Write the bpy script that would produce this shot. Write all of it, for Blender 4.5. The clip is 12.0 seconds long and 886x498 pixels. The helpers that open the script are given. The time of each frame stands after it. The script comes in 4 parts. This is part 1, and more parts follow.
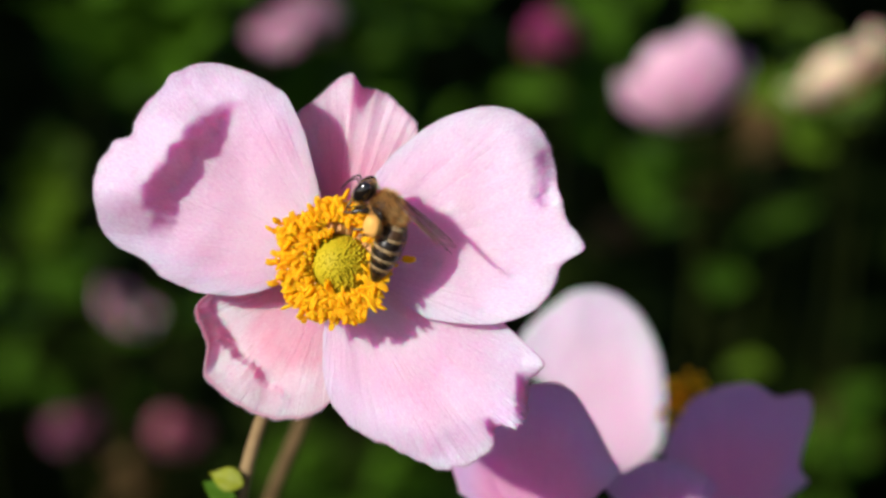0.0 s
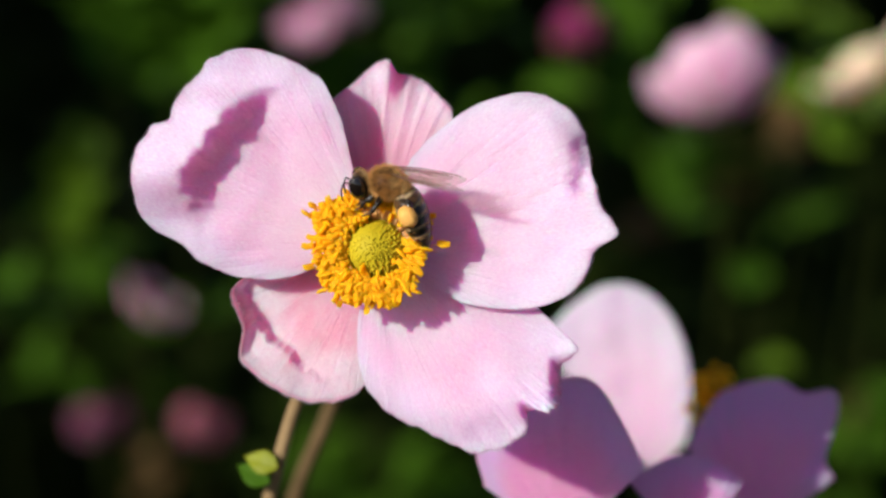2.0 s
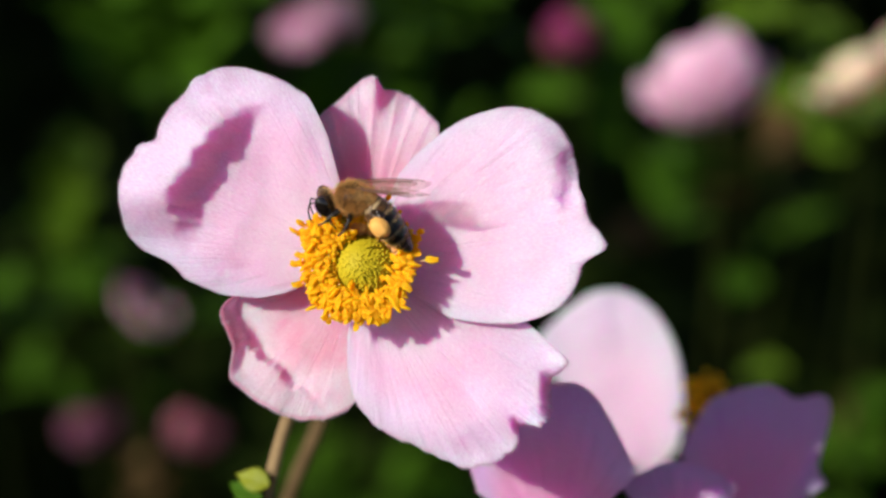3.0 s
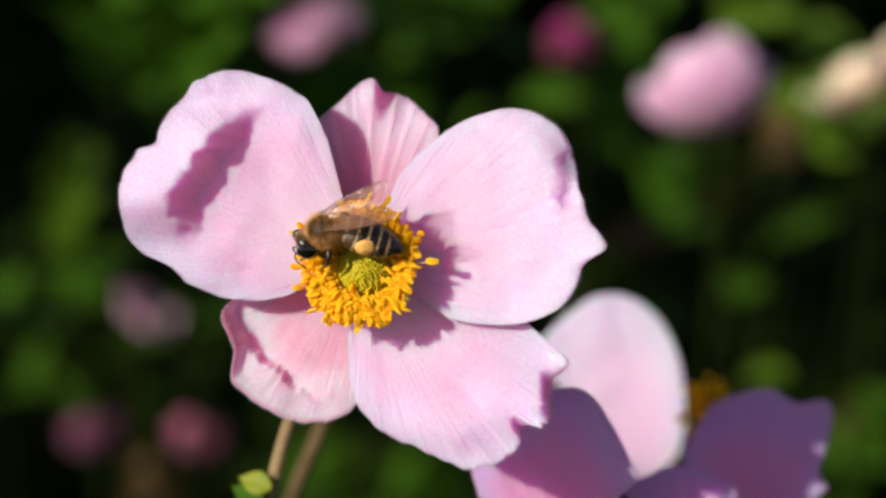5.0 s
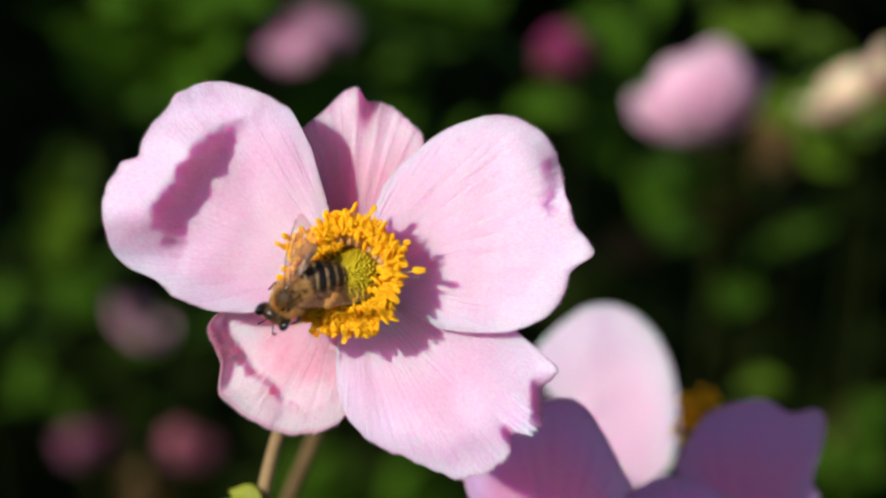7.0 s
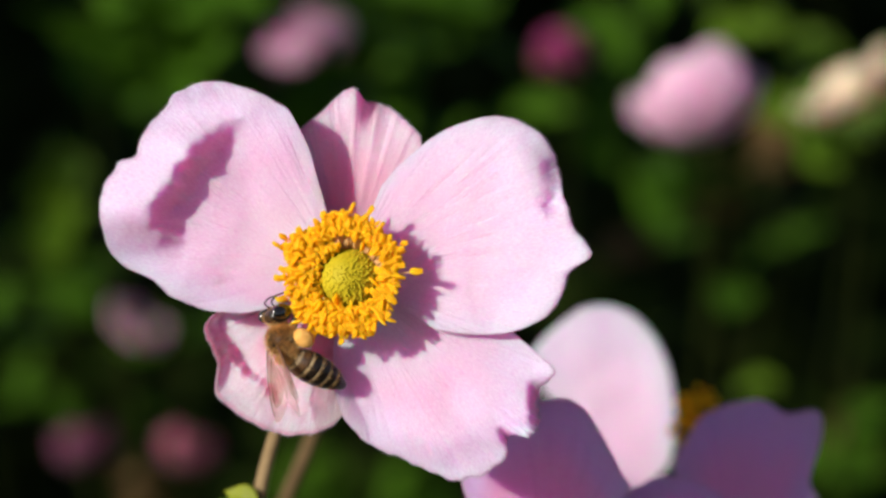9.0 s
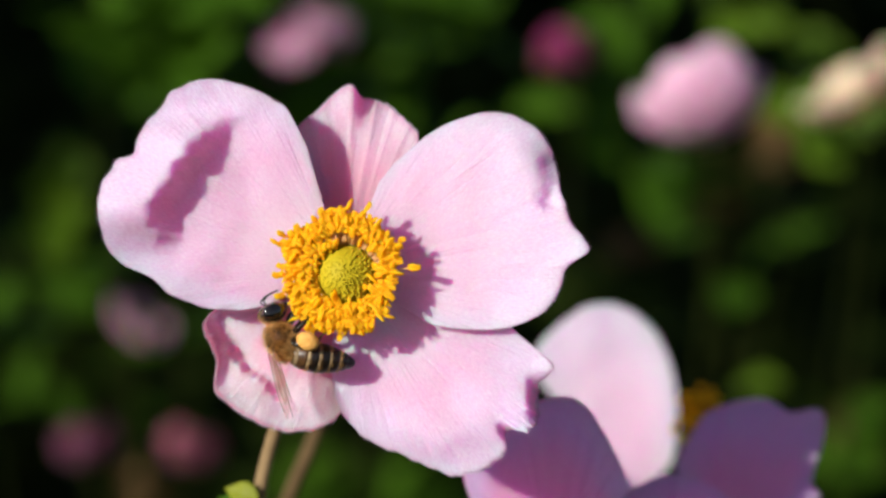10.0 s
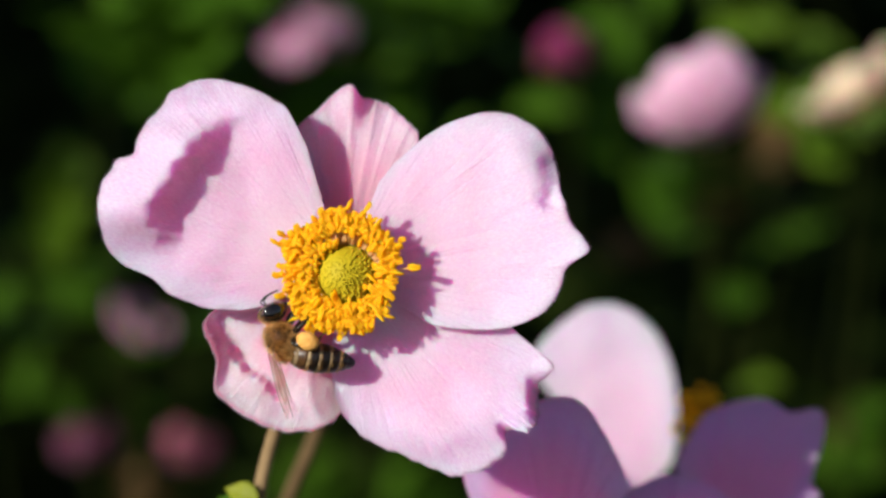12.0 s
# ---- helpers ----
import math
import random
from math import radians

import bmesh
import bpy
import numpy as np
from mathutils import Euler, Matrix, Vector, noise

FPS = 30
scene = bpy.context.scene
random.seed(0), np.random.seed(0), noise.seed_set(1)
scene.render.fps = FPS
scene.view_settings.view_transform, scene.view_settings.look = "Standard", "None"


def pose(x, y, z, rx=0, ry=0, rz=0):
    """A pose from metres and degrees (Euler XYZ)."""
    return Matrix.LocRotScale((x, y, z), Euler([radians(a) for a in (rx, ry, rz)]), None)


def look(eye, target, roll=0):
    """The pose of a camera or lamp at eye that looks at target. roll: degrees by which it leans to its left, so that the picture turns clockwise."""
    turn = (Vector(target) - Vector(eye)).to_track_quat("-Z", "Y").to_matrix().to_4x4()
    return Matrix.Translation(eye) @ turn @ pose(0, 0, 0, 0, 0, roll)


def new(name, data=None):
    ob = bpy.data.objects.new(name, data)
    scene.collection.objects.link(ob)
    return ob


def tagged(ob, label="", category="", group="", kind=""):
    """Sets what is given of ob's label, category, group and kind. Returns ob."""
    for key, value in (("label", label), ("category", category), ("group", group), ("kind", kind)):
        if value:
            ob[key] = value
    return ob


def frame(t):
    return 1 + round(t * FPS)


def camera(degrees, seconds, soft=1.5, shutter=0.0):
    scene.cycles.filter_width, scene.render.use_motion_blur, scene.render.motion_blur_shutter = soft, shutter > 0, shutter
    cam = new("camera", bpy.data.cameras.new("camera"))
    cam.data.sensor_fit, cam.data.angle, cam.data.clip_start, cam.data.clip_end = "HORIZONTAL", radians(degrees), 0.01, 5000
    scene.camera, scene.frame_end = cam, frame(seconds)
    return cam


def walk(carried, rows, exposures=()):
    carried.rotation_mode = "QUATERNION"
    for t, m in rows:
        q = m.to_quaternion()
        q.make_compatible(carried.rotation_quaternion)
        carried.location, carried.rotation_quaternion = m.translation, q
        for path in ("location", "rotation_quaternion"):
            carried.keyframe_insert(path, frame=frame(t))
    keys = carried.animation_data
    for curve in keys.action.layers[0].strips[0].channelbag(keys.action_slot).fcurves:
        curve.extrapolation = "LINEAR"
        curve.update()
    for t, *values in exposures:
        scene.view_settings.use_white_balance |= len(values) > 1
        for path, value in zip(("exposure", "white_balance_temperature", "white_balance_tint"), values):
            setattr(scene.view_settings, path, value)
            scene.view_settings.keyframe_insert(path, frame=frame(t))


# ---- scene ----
SUNWARD = (-0.60, 0.27, 0.75)          # towards the sun, in the picture plane's own axes
TILT = radians(28)                     # the camera looks down by this much
HEART = Vector((0, 0, 0.75))           # a point in the plane of the near flower
U, V, W = Vector((1, 0, 0)), Vector((0, math.sin(TILT), math.cos(TILT))), Vector((0, -math.cos(TILT), math.sin(TILT)))


def spot(x, y, z):
    """World place of x right, y up, z forward, in millimetres from HEART."""
    return HEART + (U * x + V * y + W * z) * 0.001


FACING = Matrix((U, V, W)).transposed().to_4x4()
EYE = spot(0, 0, 270)

# ---- camera ----
cam = camera(20.0, 12.0, 2.5)
cam.data.dof.use_dof = True
cam.data.dof.focus_distance = 0.267
cam.data.dof.aperture_fstop = 14.0
cam.data.dof.aperture_blades = 0
# seconds, aim in millimetres to the right and up
AIM = [(0, 1.40, -1.52), (0.5, 0.30, -1.64), (1, -0.97, -1.88), (1.5, -1.82, -2.13), (2, -1.46, -2.19), (2.5, -0.97, -1.82),
       (3, -0.61, -1.52), (5, -0.79, -1.03), (5.5, -0.49, -0.55), (6, -0.49, -0.24), (6.5, -0.43, -0.06), (7, 0, 0.12),
       (9, 0.30, 0.18), (9.4, 0, 0), (12, 0, 0)]
walk(cam, [(t, look(EYE, spot(x, y, 0))) for t, x, y in AIM])

# ---- light ----
sun_way = (U * SUNWARD[0] + V * SUNWARD[1] + W * SUNWARD[2]).normalized()
world = bpy.data.worlds.new("sky")
world.use_nodes = True
scene.world = world
sky = world.node_tree.nodes.new("ShaderNodeTexSky")
sky.sky_type, sky.sun_disc = "NISHITA", False
sky.sun_elevation = math.asin(sun_way.z)
sky.sun_rotation = math.atan2(sun_way.x, sun_way.y)
back = world.node_tree.nodes["Background"]
back.inputs["Strength"].default_value = 0.062
world.node_tree.links.new(sky.outputs[0], back.inputs["Color"])
sun_data = bpy.data.lights.new("sun", "SUN")
sun_data.energy, sun_data.angle, sun_data.color = 5.0, radians(0.5), (1.0, 0.95, 0.88)
sun = new("sun", sun_data)
sun.matrix_world = look(HEART + sun_way * 6, HEART)
scene.view_settings.exposure = 0.45


# ---- materials ----
def material(name):
    m = bpy.data.materials.new(name)
    m.use_nodes = True
    t = m.node_tree
    return m, t, t.nodes["Principled BSDF"], t.nodes["Material Output"]


def node(t, kind, **values):
    n = t.nodes.new(kind)
    for key, value in values.items():
        n.inputs[key.replace("_", " ")].default_value = value
    return n


def ramp(t, source, stops):
    n = t.nodes.new("ShaderNodeValToRGB")
    e = n.color_ramp.elements
    while len(e) < len(stops):
        e.new(0.5)
    for i, (at, colour) in enumerate(stops):
        e[i].position, e[i].color = at, (*colour, 1)
    t.links.new(source, n.inputs[0])
    return n


def blend(t, a, b, factor, mode="MIX"):
    n = t.nodes.new("ShaderNodeMix")
    n.data_type, n.blend_type = "RGBA", mode
    for value, slot in ((factor, 0), (a, 6), (b, 7)):
        if isinstance(value, (int, float, tuple)):
            n.inputs[slot].default_value = value if isinstance(value, (int, float)) else (*value, 1)
        else:
            t.links.new(value, n.inputs[slot])
    return n.outputs[2]


def bump(t, bsdf, height, strength, distance):
    n = node(t, "ShaderNodeBump", Strength=strength, Distance=distance)
    t.links.new(height, n.inputs["Height"])
    t.links.new(n.outputs[0], bsdf.inputs["Normal"])
    return n.outputs[0]


def stretched(t, source, x, y, z, scale, detail=3.0, rough=0.55):
    m = t.nodes.new("ShaderNodeMapping")
    m.inputs["Scale"].default_value = (x, y, z)
    t.links.new(source, m.inputs[0])
    n = node(t, "ShaderNodeTexNoise", Scale=scale, Detail=detail, Roughness=rough)
    t.links.new(m.outputs[0], n.inputs["Vector"])
    return n.outputs["Fac"]


def petal_material(name, base, mid, tip, glow, thin=0.3, blue=0.6, pale=0.3, mottle=0.0, rim=None, stops=(0.84, 0.975, 0.995), stains_and_shade=(), streak=0.13):
    """Petal skin: colour from the claw to the rim, faint veins, fine down; stains: bruise, crimson rim and painted rim
    shade at u, v with their width and height.
    """
    m, t, p, out = material(name)
    uv = t.nodes.new("ShaderNodeTexCoord")
    split = t.nodes.new("ShaderNodeSeparateXYZ")
    t.links.new(uv.outputs["UV"], split.inputs[0])
    wander = stretched(t, uv.outputs["UV"], 9, 1, 1, 1.0, 3.0)
    shifted = node(t, "ShaderNodeMath")
    shifted.operation = "MULTIPLY_ADD"
    shifted.inputs[1].default_value = 0.10
    t.links.new(wander, shifted.inputs[0])
    t.links.new(split.outputs["Y"], shifted.inputs[2])
    colour = ramp(t, shifted.outputs[0], [(0.30, base), (0.66, mid), (stops[0] + 0.05, tip), (stops[1] + 0.03, tip)]).outputs[0]
    blotch = stretched(t, uv.outputs["UV"], 1, 1, 1, 4.0)
    colour = blend(t, colour, mid, ramp(t, blotch, [(0.45, (0, 0, 0)), (0.8, (0.5, 0.5, 0.5))]).outputs[0])
    if mottle:
        patches = stretched(t, uv.outputs["UV"], 2.2, 1.4, 1, 2.6, 4.0, 0.6)
        colour = blend(t, colour, (0.80, 0.66, 0.76), ramp(t, patches, [(0.42, (0, 0, 0)), (0.57, (mottle,) * 3)]).outputs[0])
    colour = blend(t, colour, rim or mid, ramp(t, split.outputs["Y"], [(stops[1], (0, 0, 0)), (stops[2], (0.8, 0.8, 0.8))]).outputs[0])
    for u, v, wide, high, tone, depth in stains_and_shade:
        place_at = t.nodes.new("ShaderNodeMapping")
        place_at.vector_type = "TEXTURE"
        place_at.inputs["Location"].default_value = (u, v, 0)
        place_at.inputs["Scale"].default_value = (wide, high, 1)
        rough_at = t.nodes.new("ShaderNodeVectorMath")
        rough_at.operation = "MULTIPLY_ADD"
        ragged = node(t, "ShaderNodeTexNoise", Scale=70.0, Detail=3.0)
        t.links.new(uv.outputs["UV"], ragged.inputs["Vector"])
        rough_at.inputs[1].default_value = (0.07, 0.05, 0)
        t.links.new(ragged.outputs["Color"], rough_at.inputs[0])
        t.links.new(uv.outputs["UV"], rough_at.inputs[2])
        t.links.new(rough_at.outputs[0], place_at.inputs[0])
        far = t.nodes.new("ShaderNodeVectorMath")
        far.operation = "LENGTH"
        t.links.new(place_at.outputs[0], far.inputs[0])
        colour = blend(t, colour, tone, ramp(t, far.outputs["Value"], [(0.15, (depth,) * 3), (1.0, (0, 0, 0))]).outputs[0])
    veins = stretched(t, uv.outputs["UV"], 60, 2.2, 1, 1.0, 5.0, 0.65)
    colour = blend(t, colour, glow, ramp(t, veins, [(0.5, (0, 0, 0)), (0.72, (streak,) * 3)]).outputs[0])
    grain = stretched(t, uv.outputs["UV"], 210, 46, 1, 1.0, 3.0, 0.7)
    colour = blend(t, colour, (1, 1, 1), ramp(t, grain, [(0.46, (0, 0, 0)), (0.70, (pale, pale, pale))]).outputs[0])
    colour = blend(t, colour, tuple(0.72 * c for c in mid), ramp(t, grain, [(0.28, (0.45, 0.45, 0.45)), (0.47, (0, 0, 0))]).outputs[0])
    t.links.new(colour, p.inputs["Base Color"])
    p.inputs["Roughness"].default_value = 0.55
    p.inputs["Specular IOR Level"].default_value = 0.25
    p.inputs["Sheen Weight"].default_value = 0.12
    p.subsurface_method = "BURLEY"
    p.inputs["Subsurface Weight"].default_value = 0.7
    p.inputs["Subsurface Radius"].default_value = (1.0, 0.10, blue)
    p.inputs["Subsurface Scale"].default_value = 0.010
    add = t.nodes.new("ShaderNodeMath")
    add.operation = "MULTIPLY_ADD"
    add.inputs[1].default_value = 0.4
    t.links.new(grain, add.inputs[0])
    t.links.new(veins, add.inputs[2])
    normal = bump(t, p, add.outputs[0], 0.68, 0.0004)
    through_light = node(t, "ShaderNodeBsdfTranslucent", Color=(*glow, 1))
    t.links.new(normal, through_light.inputs["Normal"])
    mix = node(t, "ShaderNodeMixShader", Fac=thin)
    t.links.new(p.outputs[0], mix.inputs[1])
    t.links.new(through_light.outputs[0], mix.inputs[2])
    t.links.new(mix.outputs[0], out.inputs[0])
    return m


def plain(name, dark, light, scale, rough=0.6, metal=0.0, bumpy=0.3, depth=0.0003, thin=0.0, glow=None, spec=0.4, per_object=0.0, coat=0.0, soft_light=None):
    m, t, p, out = material(name)
    where = t.nodes.new("ShaderNodeTexCoord").outputs["Object"]
    big = stretched(t, where, 1, 1, 1, scale, 4.0)
    fine = stretched(t, where, 1, 1, 1, scale * 7, 2.0)
    colour = ramp(t, big, [(0.3, dark), (0.7, light)]).outputs[0]
    colour = blend(t, colour, dark, ramp(t, fine, [(0.5, (0, 0, 0)), (0.75, (0.5, 0.5, 0.5))]).outputs[0])
    if per_object:
        info = t.nodes.new("ShaderNodeObjectInfo")
        colour = blend(t, colour, tuple(min(1, c * 1.5) for c in light), blend(t, (0, 0, 0), (per_object,) * 3, info.outputs["Random"]))
    t.links.new(colour, p.inputs["Base Color"])
    p.inputs["Roughness"].default_value, p.inputs["Metallic"].default_value = rough, metal
    p.inputs["Specular IOR Level"].default_value = spec
    p.inputs["Coat Weight"].default_value = coat
    if soft_light:
        p.inputs["Subsurface Weight"].default_value, p.inputs["Subsurface Scale"].default_value = 0.6, 0.0012
        p.inputs["Subsurface Radius"].default_value = soft_light
    bump(t, p, fine, bumpy, depth)
    if thin:
        tr = node(t, "ShaderNodeBsdfTranslucent", Color=(*(glow or light), 1))
        mix = node(t, "ShaderNodeMixShader", Fac=thin)
        t.links.new(p.outputs[0], mix.inputs[1])
        t.links.new(tr.outputs[0], mix.inputs[2])
        t.links.new(mix.outputs[0], out.inputs[0])
    return m


PETAL = petal_material("petal_pale", (0.85, 0.68, 0.82), (0.785, 0.475, 0.685), (0.735, 0.56, 0.765), (0.86, 0.20, 0.50), 0.33, 0.38, 0.36, rim=(0.60, 0.36, 0.57))
# first spot is the bruise; the second paints shade on the curled-back rim
PETAL_BROAD = petal_material("petal_bruised_rim_shade", (0.79, 0.49, 0.69), (0.81, 0.555, 0.735), (0.75, 0.59, 0.775), (0.86, 0.20, 0.50), 0.33, 0.38, 0.36, rim=(0.62, 0.40, 0.60), stains_and_shade=((7.635, 0.93, 0.035, 0.05, (0.40, 0.17, 0.42), 0.75), (7.69, 0.995, 0.07, 0.035, (0.42, 0.20, 0.42), 0.7)))
PETAL_BLUSH = petal_material("petal_blush", (0.77, 0.26, 0.40), (0.78, 0.38, 0.53), (0.77, 0.55, 0.69), (0.82, 0.10, 0.30), 0.36, 0.30, rim=(0.70, 0.34, 0.54), stops=(0.80, 0.95, 0.99))
PETAL_ROSE = petal_material("petal_rose", (0.79, 0.25, 0.40), (0.79, 0.35, 0.49), (0.78, 0.60, 0.71), (0.84, 0.08, 0.26), 0.36, 0.26, mottle=0.3, rim=(0.70, 0.30, 0.46), stops=(0.76, 0.965, 0.99), stains_and_shade=((3.87, 1.02, 0.30, 0.06, (0.55, 0.06, 0.19), 0.9),))
PETAL_PINK = petal_material("petal_pink", (0.70, 0.18, 0.42), (0.72, 0.25, 0.48), (0.77, 0.40, 0.58), (0.7, 0.16, 0.42), mottle=0.5)
# lit copy of the second flower's petal
PETAL_LIT = petal_material("petal_lit", (0.78, 0.46, 0.65), (0.77, 0.53, 0.70), (0.73, 0.58, 0.75), (0.7, 0.3, 0.5), rim=(0.68, 0.52, 0.72))
# shaded copies of the same petal: purple shade and bluish tips put into colour
PETAL_SHADE_MAUVE = petal_material("petal_shade_mauve", (0.88, 0.30, 0.60), (0.88, 0.33, 0.63), (0.70, 0.40, 0.78), (0.92, 0.16, 0.46), 0.34)
PETAL_SHADE_LILAC = petal_material("petal_shade_lilac", (0.80, 0.28, 0.56), (0.78, 0.31, 0.60), (0.62, 0.35, 0.70), (0.82, 0.15, 0.52), 0.40)
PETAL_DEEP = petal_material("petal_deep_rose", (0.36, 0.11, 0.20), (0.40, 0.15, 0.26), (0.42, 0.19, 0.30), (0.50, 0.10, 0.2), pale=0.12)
# bloom pink dimmed in its base colour, in place of partial shade
PETAL_ROSE_SHADED = petal_material("petal_rose_shaded", (0.26, 0.04, 0.09), (0.30, 0.055, 0.11), (0.34, 0.075, 0.13), (0.36, 0.04, 0.10), pale=0.05)
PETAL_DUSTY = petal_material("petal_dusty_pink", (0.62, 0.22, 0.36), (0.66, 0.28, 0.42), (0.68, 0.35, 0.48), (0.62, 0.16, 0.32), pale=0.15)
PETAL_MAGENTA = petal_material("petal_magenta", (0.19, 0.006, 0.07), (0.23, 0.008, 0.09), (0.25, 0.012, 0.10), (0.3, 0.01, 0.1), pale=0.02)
# darker again: the lowest bloom's shade is put into its petal colour
PETAL_WINE_SHADED = petal_material("petal_wine_shaded", (0.14, 0.018, 0.06), (0.17, 0.024, 0.08), (0.19, 0.032, 0.09), (0.22, 0.02, 0.07), pale=0.03)
PETAL_CREAM = petal_material("petal_cream", (0.84, 0.50, 0.27), (0.86, 0.58, 0.36), (0.87, 0.68, 0.52), (0.85, 0.46, 0.24))
ANTHER = plain("anther_orange", (1.0, 0.555, 0.009), (1.0, 0.69, 0.024), 900, 0.6, bumpy=0.15, depth=0.0001, thin=0.62, glow=(1.0, 0.63, 0.013), per_object=0.3, spec=0.15, soft_light=(1.0, 0.6, 0.08))
FILAMENT = plain("filament_pale", (0.96, 0.72, 0.38), (0.98, 0.82, 0.54), 600, 0.5, thin=0.65, glow=(1.0, 0.76, 0.38), spec=0.2)
CARPEL = plain("carpel_green", (0.46, 0.36, 0.011), (0.53, 0.415, 0.017), 300, 0.6, bumpy=0.08, depth=0.00005, thin=0.25, spec=0.15)
STEM = plain("stem_brown_green", (0.20, 0.13, 0.06), (0.32, 0.22, 0.11), 220, 0.6, thin=0.1)
LEAF = plain("leaf_green", (0.019, 0.054, 0.003), (0.050, 0.112, 0.006), 60, 0.6, thin=0.2, glow=(0.07, 0.18, 0.006), depth=0.001, per_object=0.2, spec=0.05)
LEAF_LIME = plain("leaf_lime", (0.045, 0.10, 0.005), (0.10, 0.165, 0.010), 80, 0.5, thin=0.3, glow=(0.16, 0.27, 0.015), depth=0.001, spec=0.12)
BRACT = plain("bract_yellow_green", (0.17, 0.20, 0.01), (0.28, 0.30, 0.02), 120, 0.5, thin=0.3, glow=(0.3, 0.4, 0.03), depth=0.0005, spec=0.2)
# leaf green taken near black, so the colour itself carries deep shade
LEAF_SHADED = plain("leaf_shaded", (0.005, 0.010, 0.001), (0.012, 0.022, 0.002), 50, 0.75, thin=0.1, depth=0.001, spec=0.04)
LEAF_BROWN = plain("leaf_brown", (0.08, 0.045, 0.018), (0.17, 0.10, 0.04), 70, 0.7, thin=0.15, depth=0.001, spec=0.1)
STALK = plain("stalk_dark_green", (0.012, 0.018, 0.003), (0.024, 0.030, 0.006), 200, 0.8, spec=0.03)
# stem brown cut to about a third, shade painted into the rear stalk
STALK_SHADED = plain("stalk_shaded", (0.07, 0.045, 0.02), (0.13, 0.085, 0.04), 200, 0.7, spec=0.1)
SOIL = plain("soil", (0.006, 0.004, 0.002), (0.020, 0.013, 0.007), 14, 0.95, bumpy=0.8, depth=0.02, spec=0.03)
CHITIN = plain("chitin_dark", (0.005, 0.0035, 0.003), (0.018, 0.011, 0.007), 900, 0.30, bumpy=0.2, depth=0.00003, spec=0.4)
CHITIN_BAND = plain("band_tan", (0.10, 0.063, 0.03), (0.34, 0.25, 0.13), 1500, 0.7, bumpy=0.6, depth=0.00006)
CHITIN_BROWN = plain("chitin_brown", (0.030, 0.014, 0.006), (0.085, 0.040, 0.014), 900, 0.4, bumpy=0.3, depth=0.00004)
SKIN = plain("skin_tan_brown", (0.012, 0.007, 0.003), (0.045, 0.022, 0.008), 700, 0.5, bumpy=0.5, depth=0.0001, spec=0.15)
FUR = plain("fur_tawny", (0.27, 0.145, 0.042), (0.94, 0.66, 0.28), 900, 0.7, bumpy=0.0, thin=0.5, glow=(0.90, 0.58, 0.20), spec=0.15)
EYE_GLOSS = plain("eye_black", (0.004, 0.003, 0.003), (0.012, 0.008, 0.006), 2500, 0.12, bumpy=0.1, depth=0.00001, spec=0.7, coat=0.6)
POLLEN = plain("pollen", (0.58, 0.27, 0.055), (0.72, 0.39, 0.105), 1800, 0.75, bumpy=0.7, depth=0.00008, spec=0.2)
DOWN = plain("petal_down", (0.62, 0.46, 0.58), (0.80, 0.66, 0.76), 900, 0.7, thin=0.5, glow=(0.8, 0.6, 0.7), spec=0.1)
VEIN = plain("wing_vein", (0.07, 0.028, 0.014), (0.17, 0.07, 0.03), 900, 0.4)


def wing_material():
    m, t, p, out = material("wing_membrane")
    where = t.nodes.new("ShaderNodeTexCoord").outputs["Object"]
    relief = stretched(t, where, 1, 1, 1, 900, 3.0)
    soft_relief = stretched(t, where, 0.35, 1, 1, 1300, 2.0)
    p.inputs["Base Color"].default_value = (0.34, 0.16, 0.09, 1)
    p.inputs["Roughness"].default_value = 0.5
    bump(t, p, relief, 0.5, 0.0001)
    gloss = node(t, "ShaderNodeBsdfGlossy", Color=(1, 1, 1, 1), Roughness=0.3)
    crease = node(t, "ShaderNodeBump", Strength=1.0, Distance=0.0004)
    t.links.new(soft_relief, crease.inputs["Height"])
    t.links.new(crease.outputs[0], gloss.inputs["Normal"])
    clear = node(t, "ShaderNodeBsdfTransparent", Color=(0.98, 0.94, 0.90, 1))
    tinted = node(t, "ShaderNodeMixShader", Fac=0.20)
    t.links.new(clear.outputs[0], tinted.inputs[1])
    t.links.new(p.outputs[0], tinted.inputs[2])
    mix = node(t, "ShaderNodeMixShader", Fac=0.03)
    t.links.new(tinted.outputs[0], mix.inputs[1])
    t.links.new(gloss.outputs[0], mix.inputs[2])
    t.links.new(mix.outputs[0], out.inputs[0])
    return m


WING = wing_material()


# ---- mesh helpers: shapes in millimetres ----
def part(name, bm, mats, parent=None, label="", at=None, smooth=True):
    """Links a bmesh, drawn in millimetres, as one mesh object under a thing or a part."""
    bmesh.ops.scale(bm, vec=(0.001, 0.001, 0.001), verts=bm.verts)
    me = bpy.data.meshes.new(name)
    bm.to_mesh(me)
    bm.free()
    for mat in (mats if isinstance(mats, (list, tuple)) else [mats]):
        me.materials.append(mat)
    me.polygons.foreach_set("use_smooth", [smooth] * len(me.polygons))
    ob = new(name, me)
    if at is not None:
        ob.matrix_basis = at
    ob.parent = parent
    if label:
        tagged(ob, label)
    return ob


def place(x, y, z, rx=0, ry=0, rz=0):
    """A pose from millimetres and degrees."""
    return pose(x * 0.001, y * 0.001, z * 0.001, rx, ry, rz)


def ease(a, b, x):
    x = min(1.0, max(0.0, (x - a) / (b - a)))
    return x * x * (3 - 2 * x)


